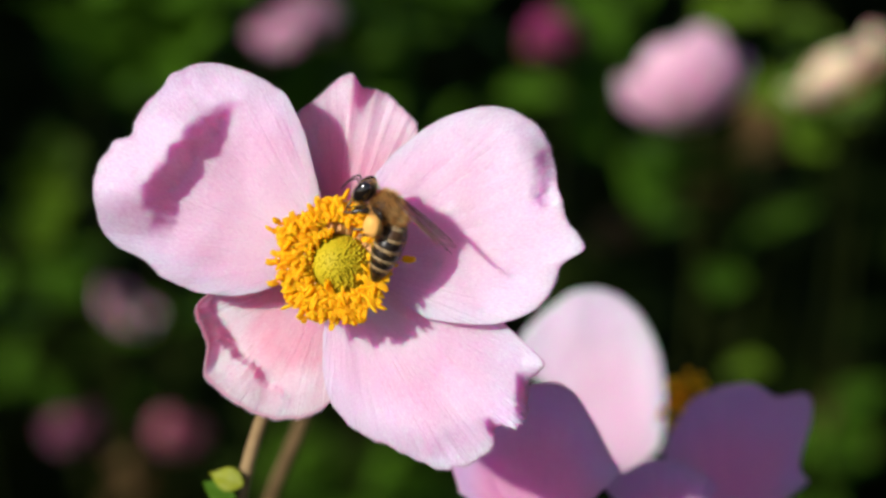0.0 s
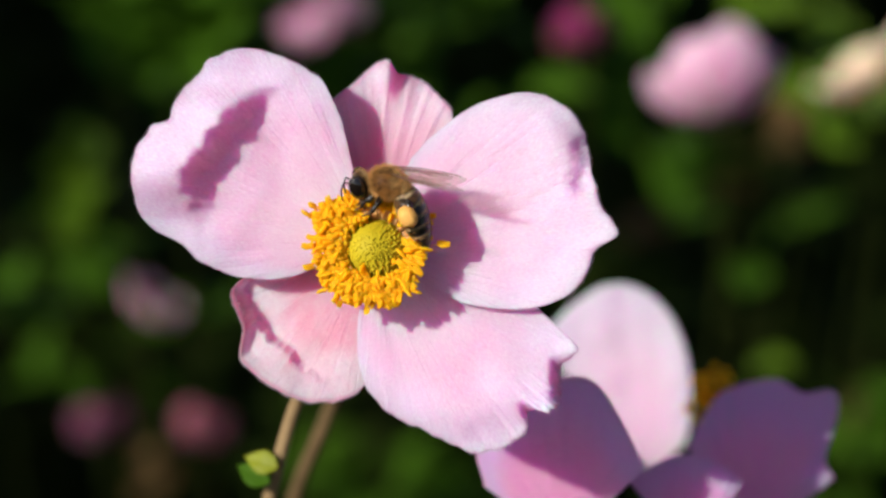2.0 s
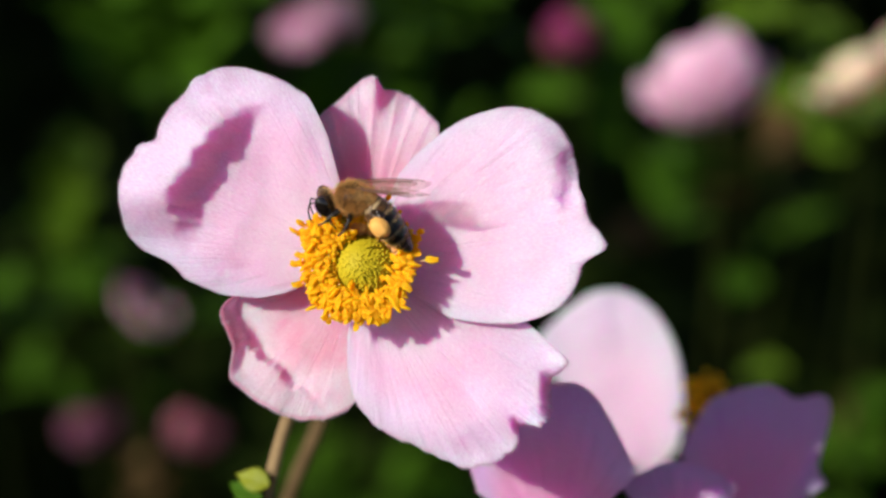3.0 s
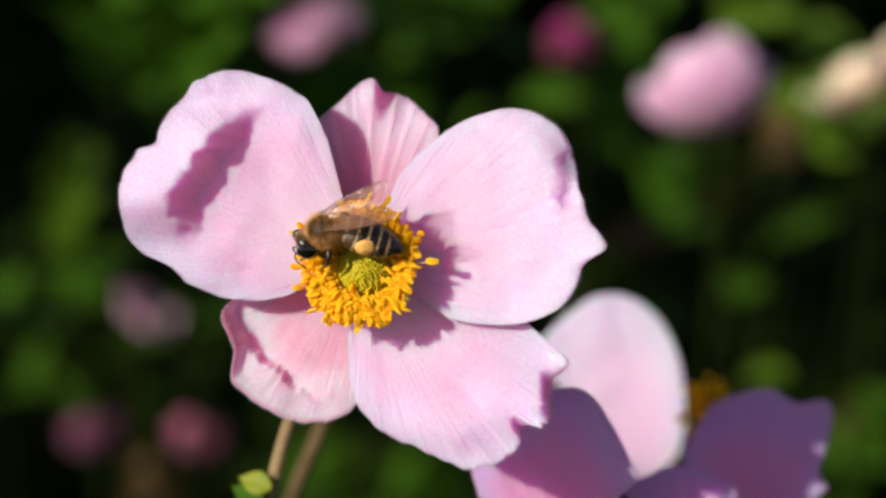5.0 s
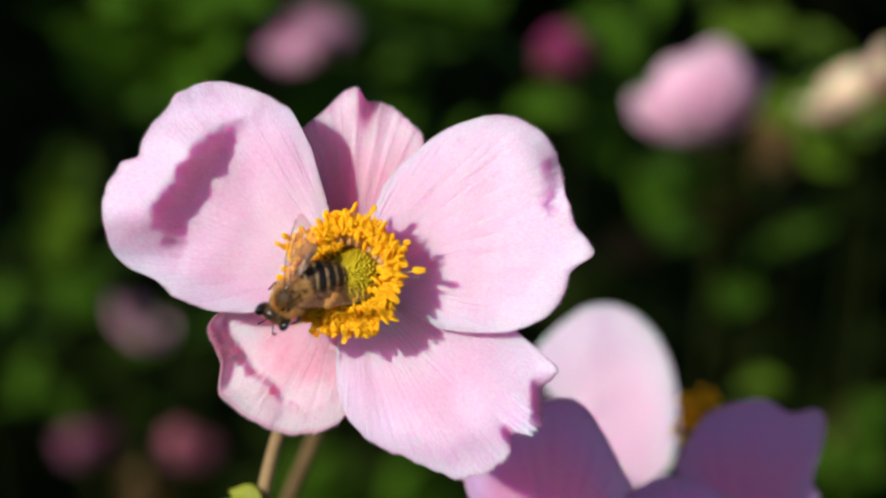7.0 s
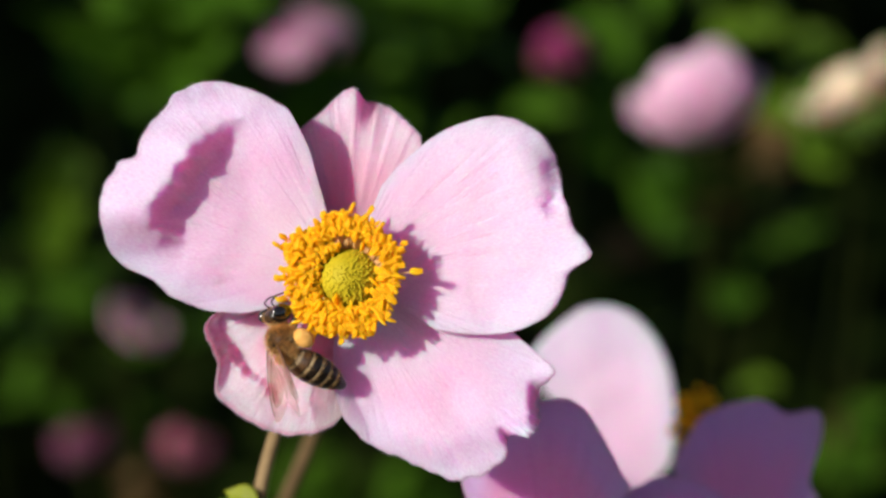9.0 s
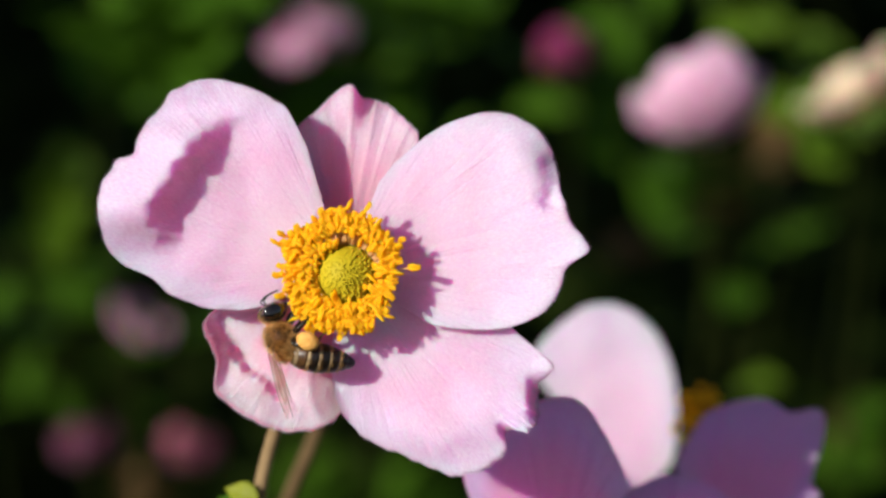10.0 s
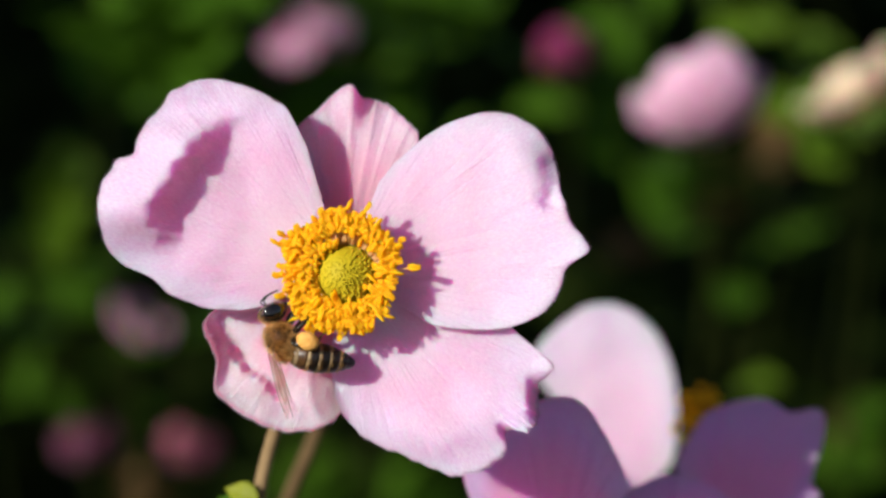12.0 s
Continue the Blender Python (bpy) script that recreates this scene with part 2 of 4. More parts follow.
def curve_value(values, s):
    """A smooth curve through evenly spaced values, s from 0 to 1."""
    n = len(values) - 1
    i = min(int(s * n), n - 1)
    f = s * n - i
    p0, p1, p2, p3 = values[max(i - 1, 0)], values[i], values[i + 1], values[min(i + 2, n)]
    return p1 + 0.5 * f * (p2 - p0 + f * (2 * p0 - 5 * p1 + 4 * p2 - p3 + f * (3 * (p1 - p2) + p3 - p0)))


def grid(bm, rows, cols, at, uvs=None, closed=False, mat=0):
    """A sheet of quads; at(i, j) gives the place of row i, column j."""
    vs = [[bm.verts.new(at(i, j)) for j in range(cols)] for i in range(rows)]
    layer = bm.loops.layers.uv.verify()
    for i in range(rows - 1):
        for j in range(cols if closed else cols - 1):
            k = (j + 1) % cols
            f = bm.faces.new((vs[i][j], vs[i + 1][j], vs[i + 1][k], vs[i][k]))
            f.material_index = mat
            if uvs:
                for loop, (a, b) in zip(f.loops, ((i, j), (i + 1, j), (i + 1, k), (i, k))):
                    loop[layer].uv = uvs(a, b)
    return vs


def tube(bm, points, radii, sides=8, mat=0):
    """A round tube along points, capped."""
    pts = [Vector(p) for p in points]
    rings = []
    for i, p in enumerate(pts):
        way = (pts[min(i + 1, len(pts) - 1)] - pts[max(i - 1, 0)]).normalized()
        q = way.to_track_quat("Z", "Y")
        r = radii[i] if isinstance(radii, (list, tuple)) else radii
        rings.append([bm.verts.new(p + q @ Vector((r * math.cos(2 * math.pi * k / sides), r * math.sin(2 * math.pi * k / sides), 0))) for k in range(sides)])
    for a, b in zip(rings, rings[1:]):
        for k in range(sides):
            bm.faces.new((a[k], a[(k + 1) % sides], b[(k + 1) % sides], b[k])).material_index = mat
    bm.faces.new(rings[0][::-1]).material_index = mat
    bm.faces.new(rings[-1]).material_index = mat


def bend(points, steps):
    """A smooth line through a few points."""
    xs, ys, zs = zip(*points)
    return [(curve_value(xs, i / steps), curve_value(ys, i / steps), curve_value(zs, i / steps)) for i in range(steps + 1)]


def ball(bm, cx, cy, cz, rx, ry, rz, n=12, m=8, mat=0, turn=None):
    got = bmesh.ops.create_uvsphere(bm, u_segments=n, v_segments=m, radius=1.0)
    for v in got["verts"]:
        c = Vector((v.co.x * rx, v.co.y * ry, v.co.z * rz))
        v.co = Vector((cx, cy, cz)) + (turn @ c if turn else c)
    for f in {f for v in got["verts"] for f in v.link_faces}:
        f.material_index = mat


def lumps(name, items, mat, parent, label="", n=6, m=4):
    """Many small egg-shaped pieces as one mesh of kind stuff; items: centre, half-widths, turn."""
    unit = [Vector((0, 0, 1))]
    for i in range(1, m):
        for j in range(n):
            a, b = math.pi * i / m, 2 * math.pi * j / n
            unit.append(Vector((math.sin(a) * math.cos(b), math.sin(a) * math.sin(b), math.cos(a))))
    unit.append(Vector((0, 0, -1)))
    last = len(unit) - 1
    sides = [(0, 1 + j, 1 + (j + 1) % n) for j in range(n)]
    for i in range(m - 2):
        sides += [(1 + i * n + j, 1 + (i + 1) * n + j, 1 + (i + 1) * n + (j + 1) % n, 1 + i * n + (j + 1) % n) for j in range(n)]
    sides += [(last, last - n + (j + 1) % n, last - n + j) for j in range(n)]
    verts, faces = [], []
    for c, r, q in items:
        base = len(verts)
        verts += [(Vector(c) + q @ Vector((v.x * r[0], v.y * r[1], v.z * r[2]))) * 0.001 for v in unit]
        faces += [tuple(base + k for k in f) for f in sides]
    me = bpy.data.meshes.new(name)
    me.from_pydata(verts, [], faces)
    me.materials.append(mat)
    me.polygons.foreach_set("use_smooth", [True] * len(me.polygons))
    ob = tagged(new(name, me), label, kind="stuff")
    ob.parent = parent
    return ob


def hairs(bm, count, rnd, place_on, length, thick, lie):
    """Short tapering hairs; place_on() gives a point and the outward way."""
    for _ in range(count):
        p, n = place_on()
        way = (n + Vector(lie) + Vector((rnd.uniform(-1, 1), rnd.uniform(-1, 1), rnd.uniform(-1, 1))) * 0.45).normalized()
        long = length * rnd.uniform(0.6, 1.2)
        q = way.to_track_quat("Z", "Y")
        base = [bm.verts.new(p - n * 0.05 + q @ Vector((thick * math.cos(a), thick * math.sin(a), 0))) for a in (0, 2.1, 4.2)]
        tip = bm.verts.new(p + way * long)
        for k in range(3):
            bm.faces.new((base[k], base[(k + 1) % 3], tip))


# ---- ground ----
def ground():
    bm = bmesh.new()
    edges = [-40000, -12000, -4000, -1500, -800, -400, 0, 400, 800, 1200, 1600, 2000, 2500, 3200, 4500, 12000, 40000]
    n = len(edges)
    grid(bm, n, n, lambda i, j: (edges[j], edges[i], (0 if abs(edges[i]) > 5000 or abs(edges[j]) > 5000 else 25 * noise.noise((edges[i] * 0.002, edges[j] * 0.002, 0)))))
    ob = part("ground", bm, SOIL)
    tagged(ob, "dark bare garden soil under the plants", "ground", kind="structure")


ground()


# ---- the near flower ----
def petal_mesh(spec, rows=46, cols=120, seed=0.0):
    """A petal as a fan from the flower's middle: lengths at even bearings, and its swells, folds and ripples."""
    bm = bmesh.new()
    a0, a1, lengths = spec["from"], spec["to"], spec["lengths"]
    ruff, ripple, freq = spec.get("ruff", 0.12), spec.get("ripple", 0.12), spec.get("freq", 22)

    frills = spec.get("frill", (0, 0, 0))

    def at(i, j):
        s, f = j / (cols - 1), 0.02 + 0.98 * (i / (rows - 1)) ** 0.8
        a = radians(a0 + (a1 - a0) * s)
        length = curve_value(lengths, s) + ruff * noise.noise((s * 16, seed, 0)) + ruff * 0.6 * noise.noise((s * 45, seed, 3))
        frilled = frills[2] * ease(frills[0] - 0.02, frills[0] + 0.02, s) * (1 - ease(frills[1] - 0.02, frills[1] + 0.02, s)) if frills[2] else 0
        length += frilled * (noise.noise((s * 90, seed, 6)) + 0.5 * noise.noise((s * 220, seed, 2)))
        r = length * f
        x, y = r * math.cos(a), r * math.sin(a)
        side = 2 * s - 1
        z = spec["z"] + spec["rise"] * r + spec.get("cup", 0) * r * r / 20 + spec.get("sides", 0) * side * side * ease(3, 12, r) + spec.get("lean", 0) * side * r
        z += ripple * noise.noise((s * freq, r * 0.07, seed)) * ease(3, 12, r) + (0.38 * noise.noise((x * 0.22, y * 0.22, seed)) + 0.09 * noise.noise((x * 0.75, y * 0.75, seed + 4))) * ease(5, 14, r) + 0.035 * noise.noise((s * 70, r * 0.25, seed)) * ease(4, 12, r)
        z += 1.3 * frilled * noise.noise((s * 110, f * 3, seed + 9)) * ease(0.82, 1.0, f)
        for cx, cy, radius, b0, b1, width, high, fall in spec.get("folds", ()):
            d = math.hypot(x - cx, y - cy) - radius
            b = math.degrees(math.atan2(y - cy, x - cx)) % 360
            gate = ease(b0 - 14, b0 + 14, b) * (1 - ease(b1 - 14, b1 + 14, b))
            d += 0.9 * noise.noise((b * radius * 0.007, seed, 5)) + 0.4 * noise.noise((b * radius * 0.024, seed, 8))
            z += gate * (high * ease(-width, width, d) - fall * max(0, d))
        if "crest" in spec:
            low, top, line, high, width, fall = spec["crest"]
            place_on = min(1.0, max(0.0, (y - low) / (top - low)))
            away = 0.8 * (curve_value(line, place_on) - x)
            d = away + 0.55 * noise.noise((y * 0.8, seed, 5)) + 0.3 * noise.noise((x * 1.1, y * 1.1, seed))
            gate = ease(low - 3.0, low + 3.0, y) * (1 - ease(top - 4.0, top + 0.5, y))
            z += gate * (high * ease(-width, width, d) - fall * max(0, away))
        for fade, depth, count in spec.get("pleats", ()):
            z += depth * math.sin(s * count * 6.283 + 1.6 * noise.noise((s * 7, f * 1.5, seed))) * ease(fade, 1.0, f) * (0.6 + 0.8 * noise.noise((s * 9, f, seed + 2)))
        for cx, cy, size, high in spec.get("swells", ()):
            z += high * math.exp(-((x - cx) ** 2 + (y - cy) ** 2) / (size * size))
        for s0, wide, start, high in spec.get("rims", ()):
            z += high * math.exp(-((s - s0) / wide) ** 2) * ease(start, 1.0, f)
        z = z * ease(0.5, 4.0, r) - 1.4 * (1 - ease(0.5, 4.0, r))
        return x, y, z

    grid(bm, rows, cols, at, lambda i, j: (j / (cols - 1) * spec.get("spread", 1.0) + seed, 0.02 + 0.98 * (i / (rows - 1)) ** 0.8))
    return bm


def thicken(ob, millimetres):
    m = ob.modifiers.new("thickness", "SOLIDIFY")
    m.thickness, m.offset = millimetres * 0.001, -1.0


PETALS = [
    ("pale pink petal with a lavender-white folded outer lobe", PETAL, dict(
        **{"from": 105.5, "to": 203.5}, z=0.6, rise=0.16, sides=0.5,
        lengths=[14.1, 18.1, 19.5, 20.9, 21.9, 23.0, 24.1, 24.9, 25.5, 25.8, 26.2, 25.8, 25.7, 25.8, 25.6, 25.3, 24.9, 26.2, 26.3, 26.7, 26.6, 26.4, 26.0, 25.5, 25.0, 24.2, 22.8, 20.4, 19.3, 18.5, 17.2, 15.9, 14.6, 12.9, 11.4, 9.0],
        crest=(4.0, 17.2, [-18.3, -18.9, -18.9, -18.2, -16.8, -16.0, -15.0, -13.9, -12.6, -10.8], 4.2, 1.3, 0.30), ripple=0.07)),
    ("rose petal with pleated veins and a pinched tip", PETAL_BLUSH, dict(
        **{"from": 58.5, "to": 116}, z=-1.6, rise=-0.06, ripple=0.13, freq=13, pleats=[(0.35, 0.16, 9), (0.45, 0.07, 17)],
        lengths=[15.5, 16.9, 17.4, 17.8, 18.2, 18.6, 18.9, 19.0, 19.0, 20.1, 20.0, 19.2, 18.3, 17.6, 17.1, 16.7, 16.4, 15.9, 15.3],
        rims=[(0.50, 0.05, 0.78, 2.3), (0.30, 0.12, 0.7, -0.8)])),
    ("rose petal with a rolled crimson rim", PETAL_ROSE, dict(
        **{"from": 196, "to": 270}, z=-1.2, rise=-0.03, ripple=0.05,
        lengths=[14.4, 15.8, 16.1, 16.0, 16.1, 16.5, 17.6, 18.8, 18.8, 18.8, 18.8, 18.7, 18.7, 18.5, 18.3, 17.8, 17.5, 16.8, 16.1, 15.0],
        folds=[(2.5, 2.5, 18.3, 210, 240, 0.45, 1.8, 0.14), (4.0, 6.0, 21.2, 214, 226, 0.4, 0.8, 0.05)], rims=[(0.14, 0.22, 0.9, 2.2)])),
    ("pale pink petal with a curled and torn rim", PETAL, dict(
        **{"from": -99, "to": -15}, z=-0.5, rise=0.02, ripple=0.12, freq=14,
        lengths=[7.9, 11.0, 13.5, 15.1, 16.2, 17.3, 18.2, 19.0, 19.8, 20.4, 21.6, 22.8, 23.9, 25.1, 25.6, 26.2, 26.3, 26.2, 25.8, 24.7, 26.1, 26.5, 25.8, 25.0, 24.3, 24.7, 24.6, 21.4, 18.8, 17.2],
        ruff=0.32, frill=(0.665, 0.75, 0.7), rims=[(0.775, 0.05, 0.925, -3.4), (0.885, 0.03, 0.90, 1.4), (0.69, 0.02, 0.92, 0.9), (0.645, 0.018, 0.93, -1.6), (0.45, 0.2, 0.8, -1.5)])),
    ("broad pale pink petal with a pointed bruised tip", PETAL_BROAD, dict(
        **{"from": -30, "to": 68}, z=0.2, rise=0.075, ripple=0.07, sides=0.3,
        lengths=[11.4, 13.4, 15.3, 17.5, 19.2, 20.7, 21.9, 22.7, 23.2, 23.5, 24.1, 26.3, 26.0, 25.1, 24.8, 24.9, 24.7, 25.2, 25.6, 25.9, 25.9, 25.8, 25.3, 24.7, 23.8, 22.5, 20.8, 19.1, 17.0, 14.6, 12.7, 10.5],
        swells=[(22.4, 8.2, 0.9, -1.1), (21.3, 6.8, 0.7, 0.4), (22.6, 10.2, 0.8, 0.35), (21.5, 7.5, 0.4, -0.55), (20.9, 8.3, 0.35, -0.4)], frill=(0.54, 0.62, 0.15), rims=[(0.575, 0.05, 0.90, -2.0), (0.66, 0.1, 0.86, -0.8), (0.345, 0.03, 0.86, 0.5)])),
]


def near_flower():
    rnd, strewn = random.Random(4), random.Random(5)
    flower = tagged(new("anemone_flower"), "open pink anemone flower with a ring of orange stamens", "flower")
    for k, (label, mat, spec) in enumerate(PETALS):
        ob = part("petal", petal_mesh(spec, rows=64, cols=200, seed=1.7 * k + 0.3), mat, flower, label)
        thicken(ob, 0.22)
        # fine down along the rim
        edge = [v.co * 1000 for v in ob.data.vertices[-200:]]
        bm = bmesh.new()

        def on_rim(edge=edge):
            j = strewn.randrange(6, 193)
            return edge[j] + Vector((0, 0, -0.1)), Vector((edge[j].x, edge[j].y, 0)).normalized()
        hairs(bm, 700, strewn, on_rim, 0.30, 0.012, (0, 0, 0.2))
        tagged(part("rim_down", bm, DOWN, ob, "fine pale down along the rim", smooth=False), kind="stuff")
    # stalk
    bm = bmesh.new()
    tube(bm, bend([(0, 0, -1.6), (-2, -4, -8), (-6, -11.5, -16), (-9.0, -19.5, -21), (-11.0, -27, -25), (-14, -40, -32), (-21, -70, -48), (-35, -135, -82), (-60, -260, -148), (-95, -480, -265), (-150, -860, -465)], 80), [0.68 + 0.14 * min(1, i / 30) for i in range(81)], 12)
    part("stem", bm, STEM, flower, "brownish green slender stem")
    bm = bmesh.new()
    ball(bm, 0.3, -0.3, -0.4, 3.1, 3.1, 2.6, 20, 10)
    part("receptacle", bm, CARPEL, flower)
    # head of many small carpels
    bm = bmesh.new()
    ball(bm, 0.4, -0.3, 3.0, 3.25, 3.2, 3.0, 32, 18)
    for v in bm.verts:
        v.co += (v.co - Vector((0.4, -0.3, 3.0))).normalized() * 0.10 * noise.noise(v.co * 0.9)
    part("carpel_head", bm, CARPEL, flower, "yellow-green head of carpels")
    knobs = []
    for k in range(560):
        f = (k + 0.5) / 560
        up = 1 - 0.95 * f
        out = math.sqrt(1 - up * up)
        a = k * 2.39996 + rnd.uniform(-0.14, 0.14)
        n = Vector((out * math.cos(a) + rnd.uniform(-0.03, 0.03), out * math.sin(a) + rnd.uniform(-0.03, 0.03), up)).normalized()
        side = ease(-0.75, 0.45, n.x - 0.5 * n.y)
        grow = 2.92 + 0.17 * side * rnd.random()
        wide = rnd.uniform(0.10, 0.14) * (0.75 + 0.4 * side)
        knobs.append(((0.4 + 1.08 * grow * n.x, -0.3 + 1.07 * grow * n.y, 3.0 + 1.02 * grow * n.z), (wide, wide, wide * 1.5), n.to_track_quat("Z", "Y").to_matrix()))
    lumps("carpel_rind", knobs, CARPEL, flower, "small yellow-green knobs")

    def inner(a):
        """The ring's inner radius at the bearing a, wider towards the sunless side."""
        return 3.75 + 0.58 * math.cos(a - 0.9)

    def outer(a):
        tuft = noise.noise((1.7 * math.cos(a), 1.7 * math.sin(a), 3.1)) + 0.8 * noise.noise((5 * math.cos(a), 5 * math.sin(a), 7.7))
        return 6.35 + 0.35 * math.cos(a - 2.6) + 0.95 * tuft

    def level(a, r):
        """The height of the anthers, lower where they lean out towards the sun."""
        return 6.0 - 0.12 * (r - 4) - 0.35 * max(0, 4.6 - r) - 0.8 * max(0, math.cos(a - 2.8))

    # stamens: a few anther shapes, shared
    anthers = []
    for k in range(8):
        bm = bmesh.new()
        wide, long = rnd.uniform(0.26, 0.35), rnd.uniform(0.45, 0.85)
        for sgn in (-1, 1):
            ball(bm, sgn * wide * 0.42, 0, 0, wide * 0.78, wide * 0.62, long, 8, 7)
        for v in bm.verts:
            v.co += Vector((noise.noise(v.co * 2 + Vector((k, 0, 0))), noise.noise(v.co * 2 + Vector((0, k, 9))), 0)) * 0.12
            v.co.x += (0.10 + 0.05 * (k % 3)) * (v.co.z ** 2)
        me = part("anther", bm, ANTHER)
        anthers.append(me.data)
        bpy.data.objects.remove(me)
    count = 298
    for k in range(count):
        a = k * 2.39996 + rnd.uniform(-0.2, 0.2)
        f = (k + 0.5) / count
        r = inner(a) + (outer(a) - inner(a)) * f ** 0.75 + rnd.uniform(-0.35, 0.35) + (rnd.uniform(0, 0.9) if f > 0.9 else 0)
        if k < 9:
            r -= 0.7
        if k == 40:
            a, r = 0.07, 7.9
        if k == 41:
            a, r = 1.19, 7.6
        high = level(a, r) + rnd.uniform(-0.45, 0.5)
        top = Vector((0.15 + 0.96 * r * math.cos(a), 0.98 * r * math.sin(a), high))
        foot = Vector((0.35 + 2.6 * math.cos(a), -0.3 + 2.6 * math.sin(a), 1.2))
        bm = bmesh.new()
        tube(bm, bend([foot, foot.lerp(top, 0.5) + Vector((0, 0, 0.5)), top], 5), 0.075, 5)
        st = part("stamen", bm, FILAMENT, flower)
        lean = 0.9 if f < 0.8 and k not in (40, 41) else 0.4
        way = Vector((math.cos(a), math.sin(a), 0.45)) + Vector((rnd.uniform(-lean, lean), rnd.uniform(-lean, lean), rnd.uniform(-0.6, 0.3)))
        an = new("anther", anthers[k % 8])
        an.parent = st
        an.matrix_basis = Matrix.LocRotScale(top * 0.001, way.to_track_quat("Z", "Y") @ Euler((0, 0, rnd.uniform(0, 6.28))).to_quaternion(), None)
    # crowded lower anthers, too many to tell apart, and split curled ones that fill the gaps
    low, split = [], []
    for k in range(680):
        a = k * 2.39996
        r = inner(a) + 0.1 + (outer(a) - inner(a) - 0.2) * rnd.random() ** 0.8
        q = Euler((rnd.uniform(-1.2, 1.2), rnd.uniform(-1.2, 1.2), rnd.uniform(0, 6.28))).to_matrix()
        low.append(((0.15 + 0.96 * r * math.cos(a), 0.98 * r * math.sin(a), level(a, r) - 0.35 + rnd.uniform(-0.4, 0.3)), (0.30, 0.28, 0.58), q))
    for k in range(480):
        a = k * 2.39996 + 0.7
        r = inner(a) + 0.2 + (outer(a) - inner(a)) * rnd.random() ** 0.9
        q = Euler((rnd.uniform(-0.9, 0.9), rnd.uniform(-0.9, 0.9), rnd.uniform(0, 6.28))).to_matrix()
        split.append(((0.15 + 0.96 * r * math.cos(a), 0.98 * r * math.sin(a), level(a, r) - 0.1 + rnd.uniform(-0.3, 0.4)), (0.46, 0.22, 0.17), q))
    # anthers pressed against the head on its sunny side
    for k in range(120):
        a = 3.1 + rnd.uniform(-1.3, 1.3)
        r = rnd.uniform(3.1, 3.9)
        q = Euler((rnd.uniform(-0.9, 0.9), rnd.uniform(-0.9, 0.9), rnd.uniform(0, 6.28))).to_matrix()
        at = (0.4 + r * math.cos(a), -0.3 + r * math.sin(a), 4.55 + 0.8 * (r - 3.1) + rnd.uniform(-0.25, 0.3))
        if k % 2:
            low.append((at, (0.30, 0.28, 0.52), q))
        else:
            split.append((at, (0.44, 0.22, 0.17), q))
    lumps("lower_anther_ring", low, ANTHER, flower, "crowded orange lower anthers")
    lumps("split_anther_ring", split, ANTHER, flower, "split curled orange anthers")
    # pale inner filaments close round the head
    bm = bmesh.new()
    for k in range(420):
        a = k * 2.39996 + rnd.uniform(-0.1, 0.1)
        r = inner(a) + rnd.uniform(-0.25, 0.7)
        foot = (0.35 + 3.05 * math.cos(a), -0.3 + 3.05 * math.sin(a), 2.4)
        top = (0.2 + r * math.cos(a), -0.2 + r * math.sin(a), rnd.uniform(4.3, 5.3))
        tube(bm, bend([foot, (0.3 + (r * 0.4 + 2.0) * math.cos(a), -0.3 + (r * 0.4 + 2.0) * math.sin(a), 4.2), top], 4), [0.10, 0.10, 0.095, 0.09, 0.07], 5)
    tagged(part("inner_filament_ring", bm, FILAMENT, flower, "pale pinkish inner filaments"), kind="stuff")
    for x, y, z, r in ((-7.65, -13.3, -1.35, 0.17), (-2.5, 7.5, -1.9, 0.4)):
        bm = bmesh.new()
        ball(bm, x, y, z, r, r * 1.4, r * 0.8, 10, 7)
        part("speck", bm, CHITIN, flower, "tiny dark speck of dirt")
    # small leaves on the stalk
    for name, x, y, z, rx, rz, size, mat in (("bract", -10.6, -26.6, -22.5, -20, 72, 4.4, BRACT), ("bract", -11.6, -28.6, -24, -20, 62, 4.6, LEAF)):
        ob = part(name, leaf_mesh(size, size * 0.62, 7), mat, flower, at=place(x, y, z, rx, 10, rz))
        thicken(ob, 0.25)
    return flower


def leaf_mesh(length, width, seed=0, lobes=5, n=14, m=9):
    """A toothed, creased leaf along +y."""
    bm = bmesh.new()

    def at(i, j):
        f, s = i / (n - 1), 2 * j / (m - 1) - 1
        edge = width * 0.5 * (math.sin(math.pi * min(1, f * 0.97 + 0.02) ** 0.75)) * (1 + 0.14 * abs((f * lobes * 2) % 2 - 1))
        x = s * edge
        z = 0.22 * abs(x) + 0.10 * length * math.sin(f * 2.2 + seed) + 0.03 * length * noise.noise((f * 3, s * 2, seed))
        return x, f * length, z

    grid(bm, n, m, at)
    return bm


flower = near_flower()


# ---- the bee: x forward, y to its left, z up, from the middle of its thorax ----
def on_ball(rnd, c, r, keep=lambda n: True):
    def pick():
        while True:
            n = Vector((rnd.gauss(0, 1), rnd.gauss(0, 1), rnd.gauss(0, 1))).normalized()
            if keep(n):
                return Vector((c[0] + n.x * r[0], c[1] + n.y * r[1], c[2] + n.z * r[2])), Vector((n.x / r[0], n.y / r[1], n.z / r[2])).normalized()
    return pick


def belly(f):
    """Half-widths of the abdomen from its waist (0) to its tip (1)."""
    return 1.74 * math.sin(math.pi * (0.10 + 0.90 * f) ** 0.80) ** 0.62 + 0.02


